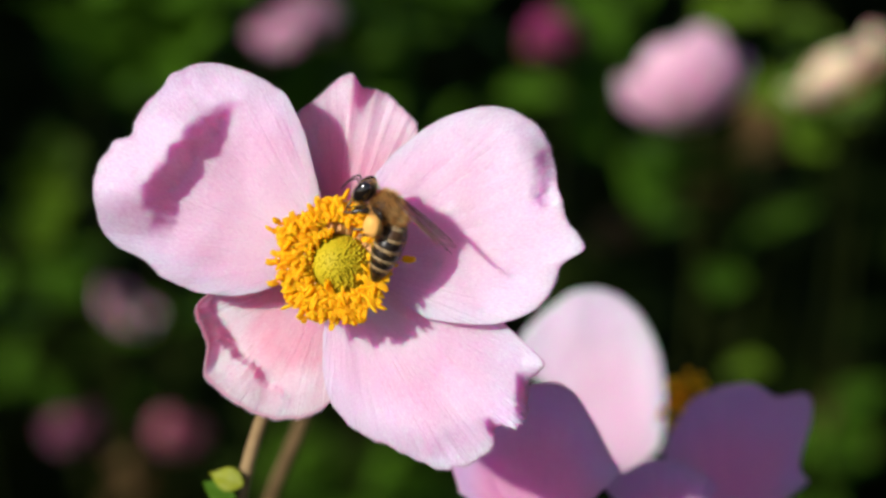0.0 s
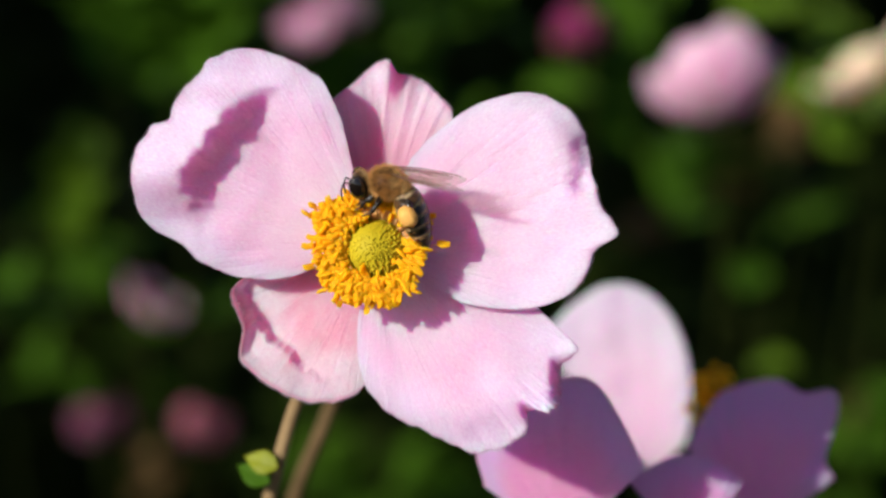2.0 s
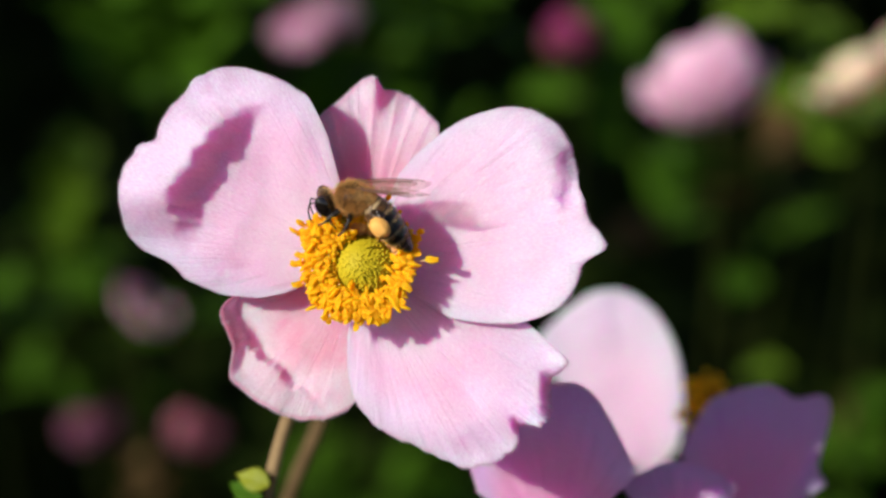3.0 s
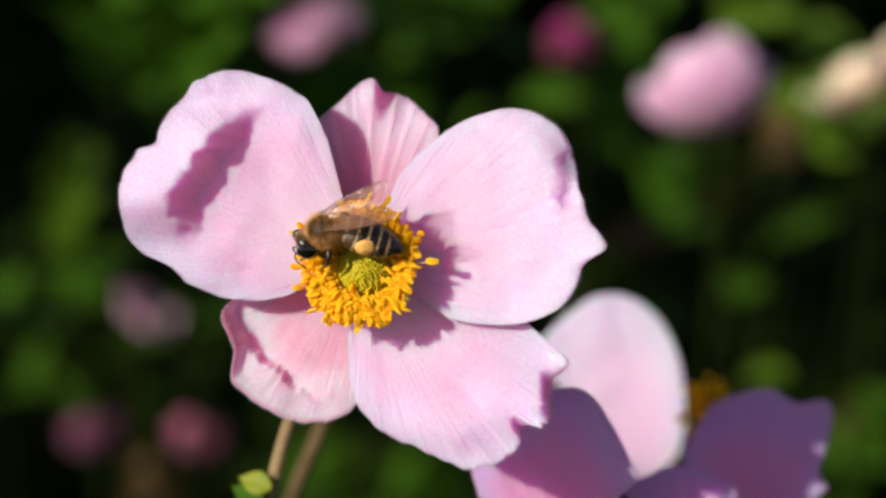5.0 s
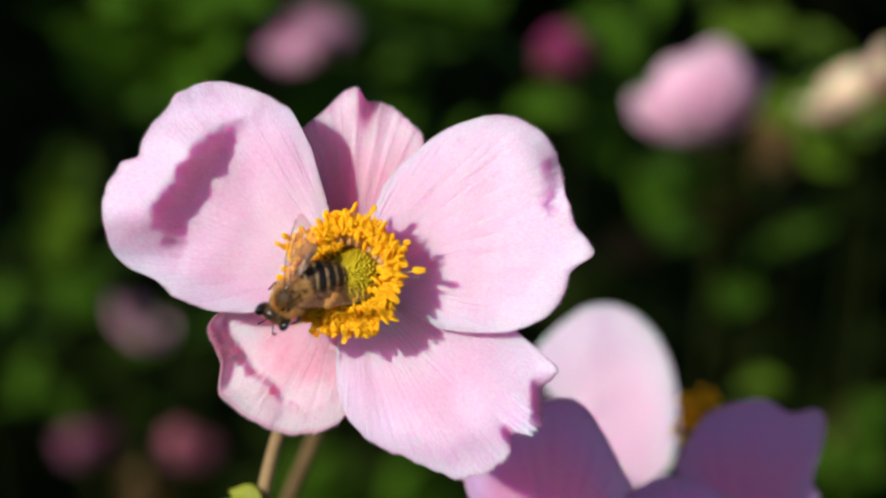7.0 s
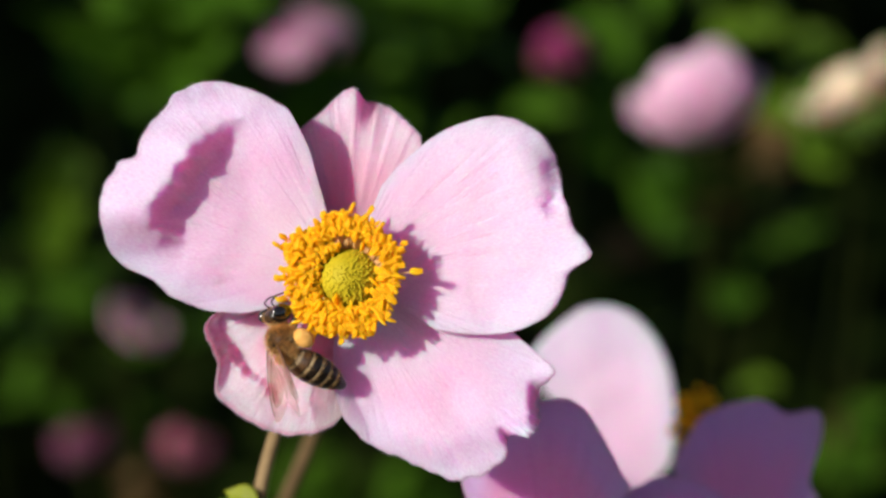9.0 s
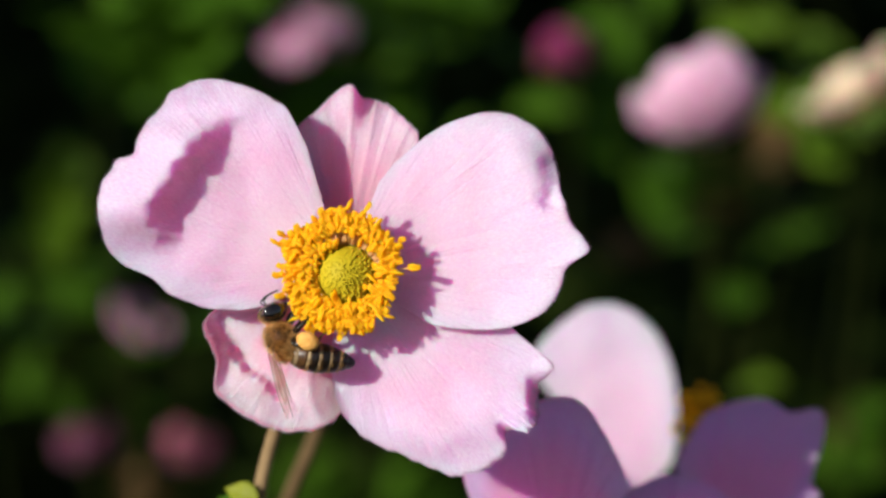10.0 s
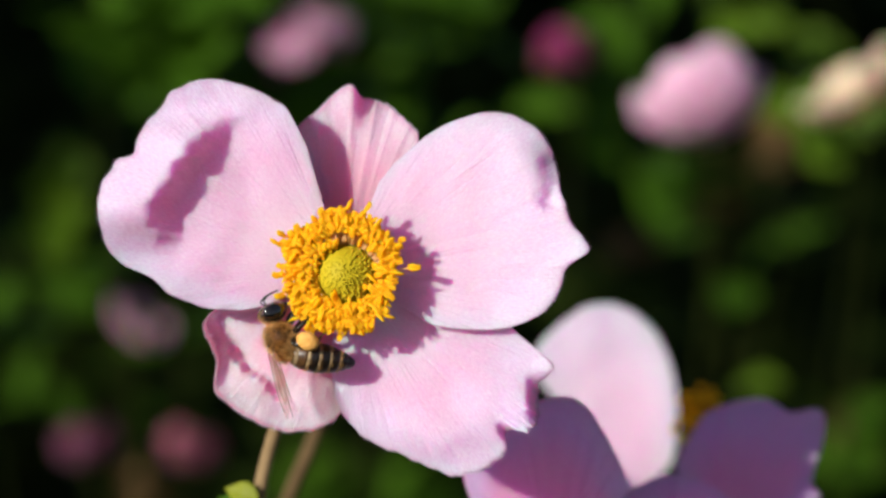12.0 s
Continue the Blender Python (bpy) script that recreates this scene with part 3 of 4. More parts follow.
def wing_mesh(length, width, seed):
    bm = bmesh.new()

    def rim(f):
        lead = 0.16 * width * math.sin(math.pi * f) + 0.02
        trail = -width * 0.9 * math.sin(math.pi * min(1, f ** 1.25 * 0.93 + 0.03)) ** 0.8
        return lead, trail

    def at(i, j):
        f, s = i / 26, j / 10
        lead, trail = rim(f)
        return -f * length, lead + (trail - lead) * s, 0.10 * noise.noise((f * 5, s * 4, seed)) + 0.12 * math.sin(f * 3) * s

    grid(bm, 27, 11, at)
    return bm, at


def bee_build():
    rnd = random.Random(9)
    bee = tagged(new("honey_bee"), "brown furry honey bee carrying yellow pollen loads", "bee")
    # thorax
    bm = bmesh.new()
    ball(bm, 0, 0, 0, 1.7, 1.72, 1.6, 24, 16)
    ball(bm, -1.55, 0, -0.05, 0.8, 1.2, 1.1, 16, 10)
    thorax = part("thorax", bm, SKIN, bee, "brown thorax under dense tawny fur")
    bm = bmesh.new()
    hairs(bm, 4200, rnd, on_ball(rnd, (0, 0, 0), (1.65, 1.67, 1.55), lambda n: not (n.z > 0.5 and abs(n.y) < 0.62 and abs(n.x) < 0.72 and rnd.random() < 0.6)), 0.68, 0.021, (-0.15, 0, 0.12))
    hairs(bm, 1000, rnd, on_ball(rnd, (-1.55, 0, -0.05), (0.8, 1.2, 1.1), lambda n: n.x < 0.3), 0.7, 0.019, (-0.4, 0, 0))
    tagged(part("fur", bm, FUR, thorax, "dense tawny fur", smooth=False), kind="stuff")
    # head
    bm = bmesh.new()
    ball(bm, 2.75, 0, -0.45, 0.95, 1.55, 1.5, 20, 14, turn=None)
    ball(bm, 3.05, 0, -1.35, 0.55, 0.8, 0.9, 12, 8)
    head = part("head", bm, CHITIN, bee, "dark head")
    for sgn in (-1, 1):
        bm = bmesh.new()
        ball(bm, 3.0, sgn * 1.34, -0.4, 0.86, 0.62, 1.36, 18, 12, turn=Euler((sgn * -0.25, 0.1, 0)).to_matrix())
        part("eye", bm, EYE_GLOSS, head, "glossy black compound eye")
        bm = bmesh.new()
        tube(bm, bend([(3.5, sgn * 0.35, -0.5), (4.0, sgn * 0.6, 0.0), (4.4, sgn * 0.85, 0.1)], 6), 0.085, 7)
        tube(bm, bend([(4.4, sgn * 0.85, 0.1), (4.75, sgn * 1.0, -0.7), (4.75, sgn * 1.1, -1.8)], 9), [0.08, 0.085, 0.09, 0.085, 0.09, 0.085, 0.09, 0.085, 0.08, 0.05], 7)
        part("antenna", bm, CHITIN, head)
    bm = bmesh.new()
    hairs(bm, 900, rnd, on_ball(rnd, (2.75, 0, -0.45), (0.95, 1.5, 1.5), lambda n: abs(n.y) < 0.6 and (n.x < 0.3 or n.z < -0.1 or rnd.random() < 0.3)), 0.40, 0.012, (0.1, 0, 0.1))
    tagged(part("face_fur", bm, FUR, head, "short tawny face fur", smooth=False), kind="stuff")
    bm = bmesh.new()
    tube(bm, [(3.1, 0, -2.0), (3.0, 0, -2.9), (2.7, 0, -3.6)], [0.22, 0.14, 0.08], 7)
    part("tongue", bm, CHITIN_BROWN, head)
    # abdomen, in its own space from the waist
    long = 7.0
    bm = bmesh.new()
    grid(bm, 25, 20, lambda i, j: (-i / 24 * long, 1.10 * belly(i / 24) * math.cos(j * math.pi / 10), 0.82 * belly(i / 24) * math.sin(j * math.pi / 10)), closed=True)
    abdomen = part("abdomen", bm, CHITIN_BROWN, bee, "banded dark abdomen", at=place(-1.9, 0, -0.35))
    cuts = [0.02, 0.20, 0.37, 0.54, 0.70, 0.85, 0.99]
    for k in range(6):
        bm = bmesh.new()
        a, b = cuts[k], cuts[k + 1]

        def ring(i, j, a=a, b=b):
            f = a + (b - a) * (i / 8) * 1.06
            lift = 0.02 + 0.10 * (i / 8) - (0.14 if i == 8 else 0)
            r = belly(min(1, f)) + lift
            return -f * long, 1.17 * r * math.cos(j * math.pi / 14), 0.88 * r * math.sin(j * math.pi / 14)

        grid(bm, 9, 28, ring, closed=True)
        for n, face in enumerate(bm.faces):
            face.material_index = 1 if (n // 28) < 2 and k < 5 else 0
        part("tergite", bm, [CHITIN_BROWN if k == 0 else CHITIN, CHITIN_BAND], abdomen)
    bm = bmesh.new()

    def on_belly():
        k = rnd.randrange(5)
        f = cuts[k] + (cuts[k + 1] - cuts[k]) * rnd.uniform(0.05, 0.34 if k else 0.9)
        a = rnd.uniform(0, 2 * math.pi)
        r = belly(f) + 0.03
        n = Vector((0, math.cos(a), math.sin(a)))
        return Vector((-f * long, 1.17 * r * n.y, 0.88 * r * n.z)), n
    hairs(bm, 1000, rnd, on_belly, 0.32, 0.012, (-0.9, 0, 0))
    tagged(part("band_hair", bm, FUR, abdomen, "pale hair along the bands", smooth=False), kind="stuff")
    # wings
    wings = []
    for sgn in (1, -1):
        for name, l, w, hx, hz in (("forewing", 7.9, 2.8, -0.2, 1.45), ("hindwing", 5.7, 1.9, -1.0, 1.3)):
            bm, at = wing_mesh(l, w, 2.0 + sgn)
            if sgn < 0:
                bmesh.ops.scale(bm, vec=(1, -1, 1), verts=bm.verts)
            wing = part(name, bm, WING, bee, "clear amber-tinted wing", at=place(hx, sgn * 1.15, hz))
            bm = bmesh.new()
            for s0, s1, f1, rad in ((0.0, 0.0, 24, 0.05), (0.06, 0.22, 18, 0.025), (0.12, 0.45, 18, 0.02), (0.2, 0.7, 14, 0.018), (0.35, 0.9, 10, 0.016)):
                pts = []
                for i in range(0, f1 + 1, 2):
                    p = at(i, 10 * (s0 + (s1 - s0) * i / f1))
                    pts.append((p[0], sgn * p[1], p[2]))
                tube(bm, pts, rad, 5)
            for i, s0, s1 in ((14, 0.06, 0.35), (18, 0.1, 0.6), (10, 0.2, 0.55)):
                tube(bm, [(at(i, 10 * s)[0], sgn * at(i, 10 * s)[1], at(i, 10 * s)[2]) for s in (s0, (s0 + s1) / 2, s1)], 0.016, 5)
            part("wing_veins", bm, VEIN, wing)
            wings.append((sgn, name, wing))
    # legs
    legs = []
    plan = [("foreleg", 1.1, (1.8, 1.35, -1.9), (2.2, 1.25, -2.7), (2.9, 1.0, -3.4)),
            ("midleg", 0.1, (0.3, 2.1, -1.9), (0.7, 2.2, -2.9), (1.5, 2.0, -3.6)),
            ("hindleg", -0.9, (-2.0, 2.2, -0.9), (-2.8, 2.7, -3.0), (-2.2, 2.4, -4.3))]
    for sgn in (1, -1):
        for name, hx, knee, ankle, toe in plan:
            hip = (hx, sgn * 0.9, -1.3)
            knee, ankle, toe = [(x, sgn * y, z) for x, y, z in (knee, ankle, toe)]
            bm = bmesh.new()
            tube(bm, bend([hip, ((hip[0] + knee[0]) / 2, (hip[1] + knee[1]) / 2, (hip[2] + knee[2]) / 2 - 0.15), knee], 6), [0.28, 0.33, 0.34, 0.33, 0.3, 0.26, 0.22], 9)
            leg = part(name, bm, CHITIN, bee)
            bm = bmesh.new()
            wide = 0.42 if name == "hindleg" else 0.24
            tube(bm, bend([knee, tuple((a + b) / 2 for a, b in zip(knee, ankle)), ankle], 6), [0.2, wide * 0.8, wide, wide, wide * 1.05, wide * 0.9, 0.2], 9)
            part("tibia", bm, CHITIN, leg)
            bm = bmesh.new()
            w2 = 0.32 if name == "hindleg" else 0.16
            tube(bm, bend([ankle, tuple(a + (b - a) * 0.45 for a, b in zip(ankle, toe)), toe], 7), [0.15, w2, w2, w2 * 0.7, 0.13, 0.12, 0.1, 0.07], 8)
            part("tarsus", bm, CHITIN_BROWN, leg)
            if name == "hindleg":
                bm = bmesh.new()
                ball(bm, -2.3, sgn * 2.9, -2.3, 1.25, 0.82, 0.98, 20, 14, turn=Euler((0, -0.75, 0)).to_matrix())
                for v in bm.verts:
                    v.co += v.co.normalized() * (0.16 * noise.noise(v.co * 1.6) + 0.07 * noise.noise(v.co * 5))
                part("pollen_load", bm, POLLEN, leg, "packed yellow pollen load")
            legs.append((sgn, name, leg))
    return bee, head, abdomen, wings, legs


bee, head, abdomen, wings, legs = bee_build()


# ---- flowers and plants behind ----
def cup_petal(long, wide, close, seed):
    """A petal along +x that bends upward by close radians towards its tip."""
    bm = bmesh.new()

    def at(i, j):
        f, s = 0.03 + 0.97 * i / 15, 2 * j / 13 - 1
        w = wide * 0.5 * math.sin(math.pi * min(1, 0.06 + 0.92 * f) ** 1.2) ** 0.6 * (1 + 0.08 * noise.noise((f * 4, s, seed)))
        a = close * f
        r, z = long * math.sin(a) / close, long * (1 - math.cos(a)) / close
        side = s * 0.9
        y = w * math.sin(side) / 0.78
        inward = w * 0.55 * (1 - math.cos(side)) + 0.4 * noise.noise((f * 5, s * 3, seed))
        return r - inward * math.sin(a), y, z + inward * math.cos(a)

    grid(bm, 16, 14, at, lambda i, j: (j / 13 + seed, 0.03 + 0.97 * i / 15))
    return bm


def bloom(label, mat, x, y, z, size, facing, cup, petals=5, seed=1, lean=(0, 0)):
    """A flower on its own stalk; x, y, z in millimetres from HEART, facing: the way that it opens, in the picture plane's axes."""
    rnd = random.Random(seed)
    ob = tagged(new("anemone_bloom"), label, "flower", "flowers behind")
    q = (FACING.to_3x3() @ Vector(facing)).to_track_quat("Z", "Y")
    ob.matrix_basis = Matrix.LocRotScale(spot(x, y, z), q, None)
    for k in range(petals):
        p = part("petal", cup_petal(size * rnd.uniform(0.9, 1.1), size * rnd.uniform(0.75, 0.95), cup * rnd.uniform(0.85, 1.15), seed + k * 1.3), mat, ob, at=place(0, 0, 0.3 * (k % 2), 0, 0, 360 * k / petals + rnd.uniform(-12, 12)))
        thicken(p, 0.25)
    bm = bmesh.new()
    ball(bm, 0, 0, 2.0, 2.0, 2.0, 1.8, 14, 9)
    part("carpel_head", bm, CARPEL, ob)
    bm = bmesh.new()
    for k in range(60):
        a, r = k * 2.4, rnd.uniform(3.5, 6.5)
        ball(bm, r * math.cos(a), r * math.sin(a), rnd.uniform(2.0, 4.2), 0.5, 0.5, 0.7, 6, 5)
    tagged(part("stamen_ring", bm, ANTHER, ob), kind="stuff")
    down = q.inverted() @ Vector((lean[0], lean[1], -1)).normalized()
    drop = spot(x, y, z).z * 1000 / Vector((lean[0], lean[1], -1)).normalized().z * -1 + 20
    bm = bmesh.new()
    first = Vector((0, 0, -6))
    tube(bm, bend([(0, 0, 0), tuple(first), tuple(first * 1.5 + down * 30), tuple(down * drop * 0.5), tuple(down * drop)], 24), 0.5, 8)
    part("stem", bm, STALK, ob)
    return ob


# a second flower just behind, cupped, in the shade of the first; petal colours add to that shade
def second_flower():
    rnd = random.Random(31)
    ob = tagged(new("anemone_flower"), "cupped anemone flower, its shaded petals tinted lilac", "flower")
    ob.matrix_basis = Matrix.Translation(spot(26.2, -36.4, -48)) @ FACING
    for label, mat, x, y, z, a, b, c, spec in (
        ("back petal coloured pale as sunlit", PETAL_LIT, 2.0, 0.3, -42, 0, 0, 0, dict(**{"from": 50, "to": 130}, z=0, rise=0.0, cup=0.1, ripple=0.15, ruff=0.2, lengths=[7.3, 10.3, 14.2, 19.4, 24.4, 27.8, 29.0, 28.2, 27.0, 25.8])),
        ("petal tinted mauve for shade", PETAL_SHADE_MAUVE, -13.6, -0.6, 24, 24, 0, 0, dict(**{"from": 48, "to": 140}, z=0, rise=0.0, cup=0.0, ripple=0.2, ruff=0.2, lengths=[14.0, 15.4, 18.2, 21.7, 21.8, 20.6, 19.4, 16.5, 12.2])),
        ("petal with a pointed tip, tinted lilac for shade", PETAL_SHADE_LILAC, 10.1, -3.3, 3, 0, 0, 0, dict(**{"from": 36, "to": 120}, z=0, rise=0.02, cup=-0.2, ripple=0.3, ruff=0.2, lengths=[14.2, 15.2, 22.4, 20.6, 21.2, 20.3, 19, 16.4, 14.2])),
        ("front petal tinted lilac for shade", PETAL_SHADE_LILAC, 1.5, -2.2, 18, 0, 0, 0, dict(**{"from": 50, "to": 130}, z=0, rise=0.05, cup=-0.3, ripple=0.2, ruff=0.2, lengths=[10.8, 11.1, 11.3, 11.5, 11.6, 11.5, 11.1, 11.1, 10.8])),
    ):
        p = part("petal", petal_mesh(spec, 30, 60, rnd.uniform(0, 9)), mat, ob, label, at=place(x, y, z, a, b, c))
        thicken(p, 0.22)
    for x, y in ((1.7, 22.2), (4.0, 19.6)):
        bm = bmesh.new()
        ball(bm, x, y, -41.2, 0.9, 0.7, 0.4, 10, 6)
        part("blemish", bm, CHITIN_BAND, ob, "small dull brown blemish")
    bm = bmesh.new()
    for k in range(70):
        a, r = k * 2.4, rnd.uniform(0.5, 4.0)
        ball(bm, 8.0 + r * math.cos(a), 14 + r * math.sin(a), rnd.uniform(-22, -18), 0.5, 0.5, 0.7, 6, 5)
    tagged(part("stamen_ring", bm, ANTHER, ob), kind="stuff")
    bm = bmesh.new()
    tube(bm, bend([(2, -2, -14), (3, -12, -18), (6, -60, -44), (30, -400, -215), (60, -790, -420)], 40), 1.1, 10)
    part("stem", bm, STEM, ob)


second_flower()


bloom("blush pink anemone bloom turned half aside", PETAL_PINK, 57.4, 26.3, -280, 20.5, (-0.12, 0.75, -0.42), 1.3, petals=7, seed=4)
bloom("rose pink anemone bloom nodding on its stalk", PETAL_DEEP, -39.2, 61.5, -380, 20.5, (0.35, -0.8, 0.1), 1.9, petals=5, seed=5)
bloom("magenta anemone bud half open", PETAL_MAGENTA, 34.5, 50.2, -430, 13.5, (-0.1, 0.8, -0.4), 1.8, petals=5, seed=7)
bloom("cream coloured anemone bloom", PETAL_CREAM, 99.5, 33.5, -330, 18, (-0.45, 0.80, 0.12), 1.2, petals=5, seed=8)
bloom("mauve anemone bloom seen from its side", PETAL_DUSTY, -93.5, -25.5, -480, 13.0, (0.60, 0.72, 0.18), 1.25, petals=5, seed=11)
bloom("pink anemone bloom low down, darkened as if in shade", PETAL_WINE_SHADED, -116.9, -69.8, -560, 15.5, (-0.2, 0.8, -0.35), 1.6, petals=5, seed=13)
bloom("small pink anemone bloom low down, dimmed as if in shade", PETAL_ROSE_SHADED, -81.0, -67.7, -520, 15, (0.15, 0.8, -0.35), 1.6, petals=5, seed=14)


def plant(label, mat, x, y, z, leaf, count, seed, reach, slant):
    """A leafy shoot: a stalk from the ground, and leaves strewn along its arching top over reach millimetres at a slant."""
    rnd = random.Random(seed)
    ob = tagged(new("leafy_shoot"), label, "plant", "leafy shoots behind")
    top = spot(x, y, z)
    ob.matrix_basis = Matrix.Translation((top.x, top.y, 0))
    h = top.z * 1000
    dx, dz = reach * math.cos(radians(slant)), reach * math.sin(radians(slant))
    ends = [(-dx / 2, 0, h - dz / 2), (dx / 2, 0, h + dz / 2)]
    ends.sort(key=lambda p: p[2])
    bm = bmesh.new()
    tube(bm, bend([(rnd.uniform(-60, 60), 40, -10), (ends[0][0] + rnd.uniform(-30, 30), 25, h * 0.55), ends[0], ends[1]], 20), [0.8 - 0.025 * i for i in range(21)], 7)
    part("stem", bm, STALK, ob)
    meshes = []
    for k in range(3):
        p = part("leaf", leaf_mesh(leaf * rnd.uniform(0.85, 1.2), leaf * rnd.uniform(0.5, 0.75), k * 2.1), mat, ob)
        meshes.append(p.data)
        bpy.data.objects.remove(p)
    for k in range(count):
        p = new("leaf", meshes[k % 3])
        p.parent = ob
        f = (k + rnd.random()) / count - 0.5
        off = rnd.gauss(0, leaf * 0.35)
        p.matrix_basis = place(dx * f - off * math.sin(radians(slant)), rnd.uniform(-12, 12), h + dz * f + off * math.cos(radians(slant)) - leaf * 0.7, rnd.uniform(0, 60), rnd.uniform(-35, 35), slant - 90 + rnd.uniform(-50, 50) + 180 * (k % 2))
    return ob


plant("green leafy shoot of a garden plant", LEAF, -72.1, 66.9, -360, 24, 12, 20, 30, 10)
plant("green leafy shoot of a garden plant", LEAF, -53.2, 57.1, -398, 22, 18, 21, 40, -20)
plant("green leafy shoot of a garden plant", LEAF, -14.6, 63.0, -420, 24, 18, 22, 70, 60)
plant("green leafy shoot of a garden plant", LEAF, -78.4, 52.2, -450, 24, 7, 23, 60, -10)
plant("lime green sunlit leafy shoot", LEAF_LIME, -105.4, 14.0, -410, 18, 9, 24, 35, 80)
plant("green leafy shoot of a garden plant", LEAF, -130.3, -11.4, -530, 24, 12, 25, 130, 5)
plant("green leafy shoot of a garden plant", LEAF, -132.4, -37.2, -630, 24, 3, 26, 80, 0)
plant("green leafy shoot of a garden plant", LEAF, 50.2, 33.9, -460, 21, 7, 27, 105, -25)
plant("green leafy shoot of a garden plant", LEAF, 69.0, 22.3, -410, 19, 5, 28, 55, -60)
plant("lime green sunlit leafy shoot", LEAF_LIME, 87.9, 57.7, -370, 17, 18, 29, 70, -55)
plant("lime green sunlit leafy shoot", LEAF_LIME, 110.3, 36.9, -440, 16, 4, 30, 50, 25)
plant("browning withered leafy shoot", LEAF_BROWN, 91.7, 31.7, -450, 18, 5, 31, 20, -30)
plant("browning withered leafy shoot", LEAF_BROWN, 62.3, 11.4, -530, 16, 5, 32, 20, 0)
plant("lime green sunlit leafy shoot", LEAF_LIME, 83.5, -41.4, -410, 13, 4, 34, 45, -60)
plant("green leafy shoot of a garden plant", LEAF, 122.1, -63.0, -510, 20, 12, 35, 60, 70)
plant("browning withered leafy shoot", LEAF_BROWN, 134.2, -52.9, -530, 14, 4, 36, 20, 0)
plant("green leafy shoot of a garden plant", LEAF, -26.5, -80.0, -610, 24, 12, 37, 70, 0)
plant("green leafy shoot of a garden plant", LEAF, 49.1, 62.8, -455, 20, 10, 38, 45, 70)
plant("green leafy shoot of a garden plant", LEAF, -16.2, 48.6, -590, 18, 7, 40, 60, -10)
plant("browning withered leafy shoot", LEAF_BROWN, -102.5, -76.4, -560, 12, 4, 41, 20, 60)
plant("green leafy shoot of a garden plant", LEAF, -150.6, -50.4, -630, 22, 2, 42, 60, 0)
plant("leafy shoot darkened in colour as if in shade", LEAF_SHADED, -154.7, 51.5, -680, 30, 11, 44, 60, 0)
plant("leafy shoot darkened in colour as if in shade", LEAF_SHADED, -77.7, -52.4, -630, 33, 11, 45, 60, 0)
plant("leafy shoot darkened in colour as if in shade", LEAF_SHADED, 35.5, 4.5, -680, 30, 9, 47, 60, 0)
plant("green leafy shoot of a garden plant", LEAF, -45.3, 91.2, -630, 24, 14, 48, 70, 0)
plant("leafy shoot darkened in colour as if in shade", LEAF_SHADED, -120.5, -42.5, -680, 30, 9, 50, 60, 0)
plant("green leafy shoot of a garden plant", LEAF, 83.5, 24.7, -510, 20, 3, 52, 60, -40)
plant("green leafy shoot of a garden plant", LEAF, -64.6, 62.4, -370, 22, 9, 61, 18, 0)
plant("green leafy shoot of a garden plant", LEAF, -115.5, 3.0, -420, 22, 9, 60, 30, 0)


def undergrowth():
    """Dense foliage that fills the bed behind the flowers, its deep shade put into the leaf colour."""
    rnd = random.Random(77)
    verts, faces = [], []
    for k in range(14000):
        y = rnd.uniform(0.62, 2.8)
        x = rnd.uniform(-1.0, 1.0) * (0.35 + 0.4 * y)
        sight = 0.877 - 0.53 * (y + 0.24)
        z = rnd.uniform(0.02, max(0.1, min(sight + 0.12, 0.85) - 0.10))
        q = Euler((rnd.uniform(-0.7, 0.9), rnd.uniform(-0.7, 0.7), rnd.uniform(0, 6.28))).to_matrix()
        size = rnd.uniform(0.03, 0.06)
        base = len(verts)
        for u, v, w in ((0, 0, 0), (0.3, 0.35, 0.08), (0.22, 0.75, 0.05), (0, 1.1, -0.08), (-0.22, 0.75, 0.05), (-0.3, 0.35, 0.08), (0, 0.5, 0)):
            p = q @ Vector((u * size, v * size, w * size))
            verts.append((x + p.x, y + p.y, z + p.z))
        faces += [(base, base + 1, base + 6), (base + 1, base + 2, base + 6), (base + 2, base + 3, base + 6), (base + 3, base + 4, base + 6), (base + 4, base + 5, base + 6), (base + 5, base, base + 6)]
    me = bpy.data.meshes.new("undergrowth")
    me.from_pydata(verts, [], faces)
    me.materials.append(LEAF_SHADED)
    tagged(new("undergrowth", me), "dense undergrowth of garden leaves darkened as if in shade", "foliage", kind="stuff")


undergrowth()


def groundcover():
    """Low leaves over the soil all round the bed."""
    rnd = random.Random(78)
    verts, faces = [], []
    while len(faces) < 60000:
        x, y = rnd.uniform(-3.2, 3.2), rnd.uniform(-2.6, 4.6)
        if noise.noise((x * 0.9, y * 0.9, 4)) < -0.25:
            continue
        q = Euler((rnd.uniform(-0.6, 0.6), rnd.uniform(-0.6, 0.6), rnd.uniform(0, 6.28))).to_matrix()
        size, base, z = rnd.uniform(0.04, 0.08), len(verts), rnd.uniform(0.01, 0.14)
        for u, v, w in ((0, 0, 0), (0.3, 0.35, 0.08), (0.22, 0.75, 0.05), (0, 1.1, -0.08), (-0.22, 0.75, 0.05), (-0.3, 0.35, 0.08), (0, 0.5, 0)):
            p = q @ Vector((u * size, v * size, w * size))
            verts.append((x + p.x, y + p.y, max(0.004, z + p.z)))
        faces += [(base + a, base + b, base + 6) for a, b in ((0, 1), (1, 2), (2, 3), (3, 4), (4, 5), (5, 0))]
    me = bpy.data.meshes.new("groundcover")
    me.from_pydata(verts, [], faces)
    me.materials.append(LEAF_SHADED)
    tagged(new("groundcover", me), "low leaves covering the soil, darkened as if in shade", "foliage", kind="stuff")


groundcover()


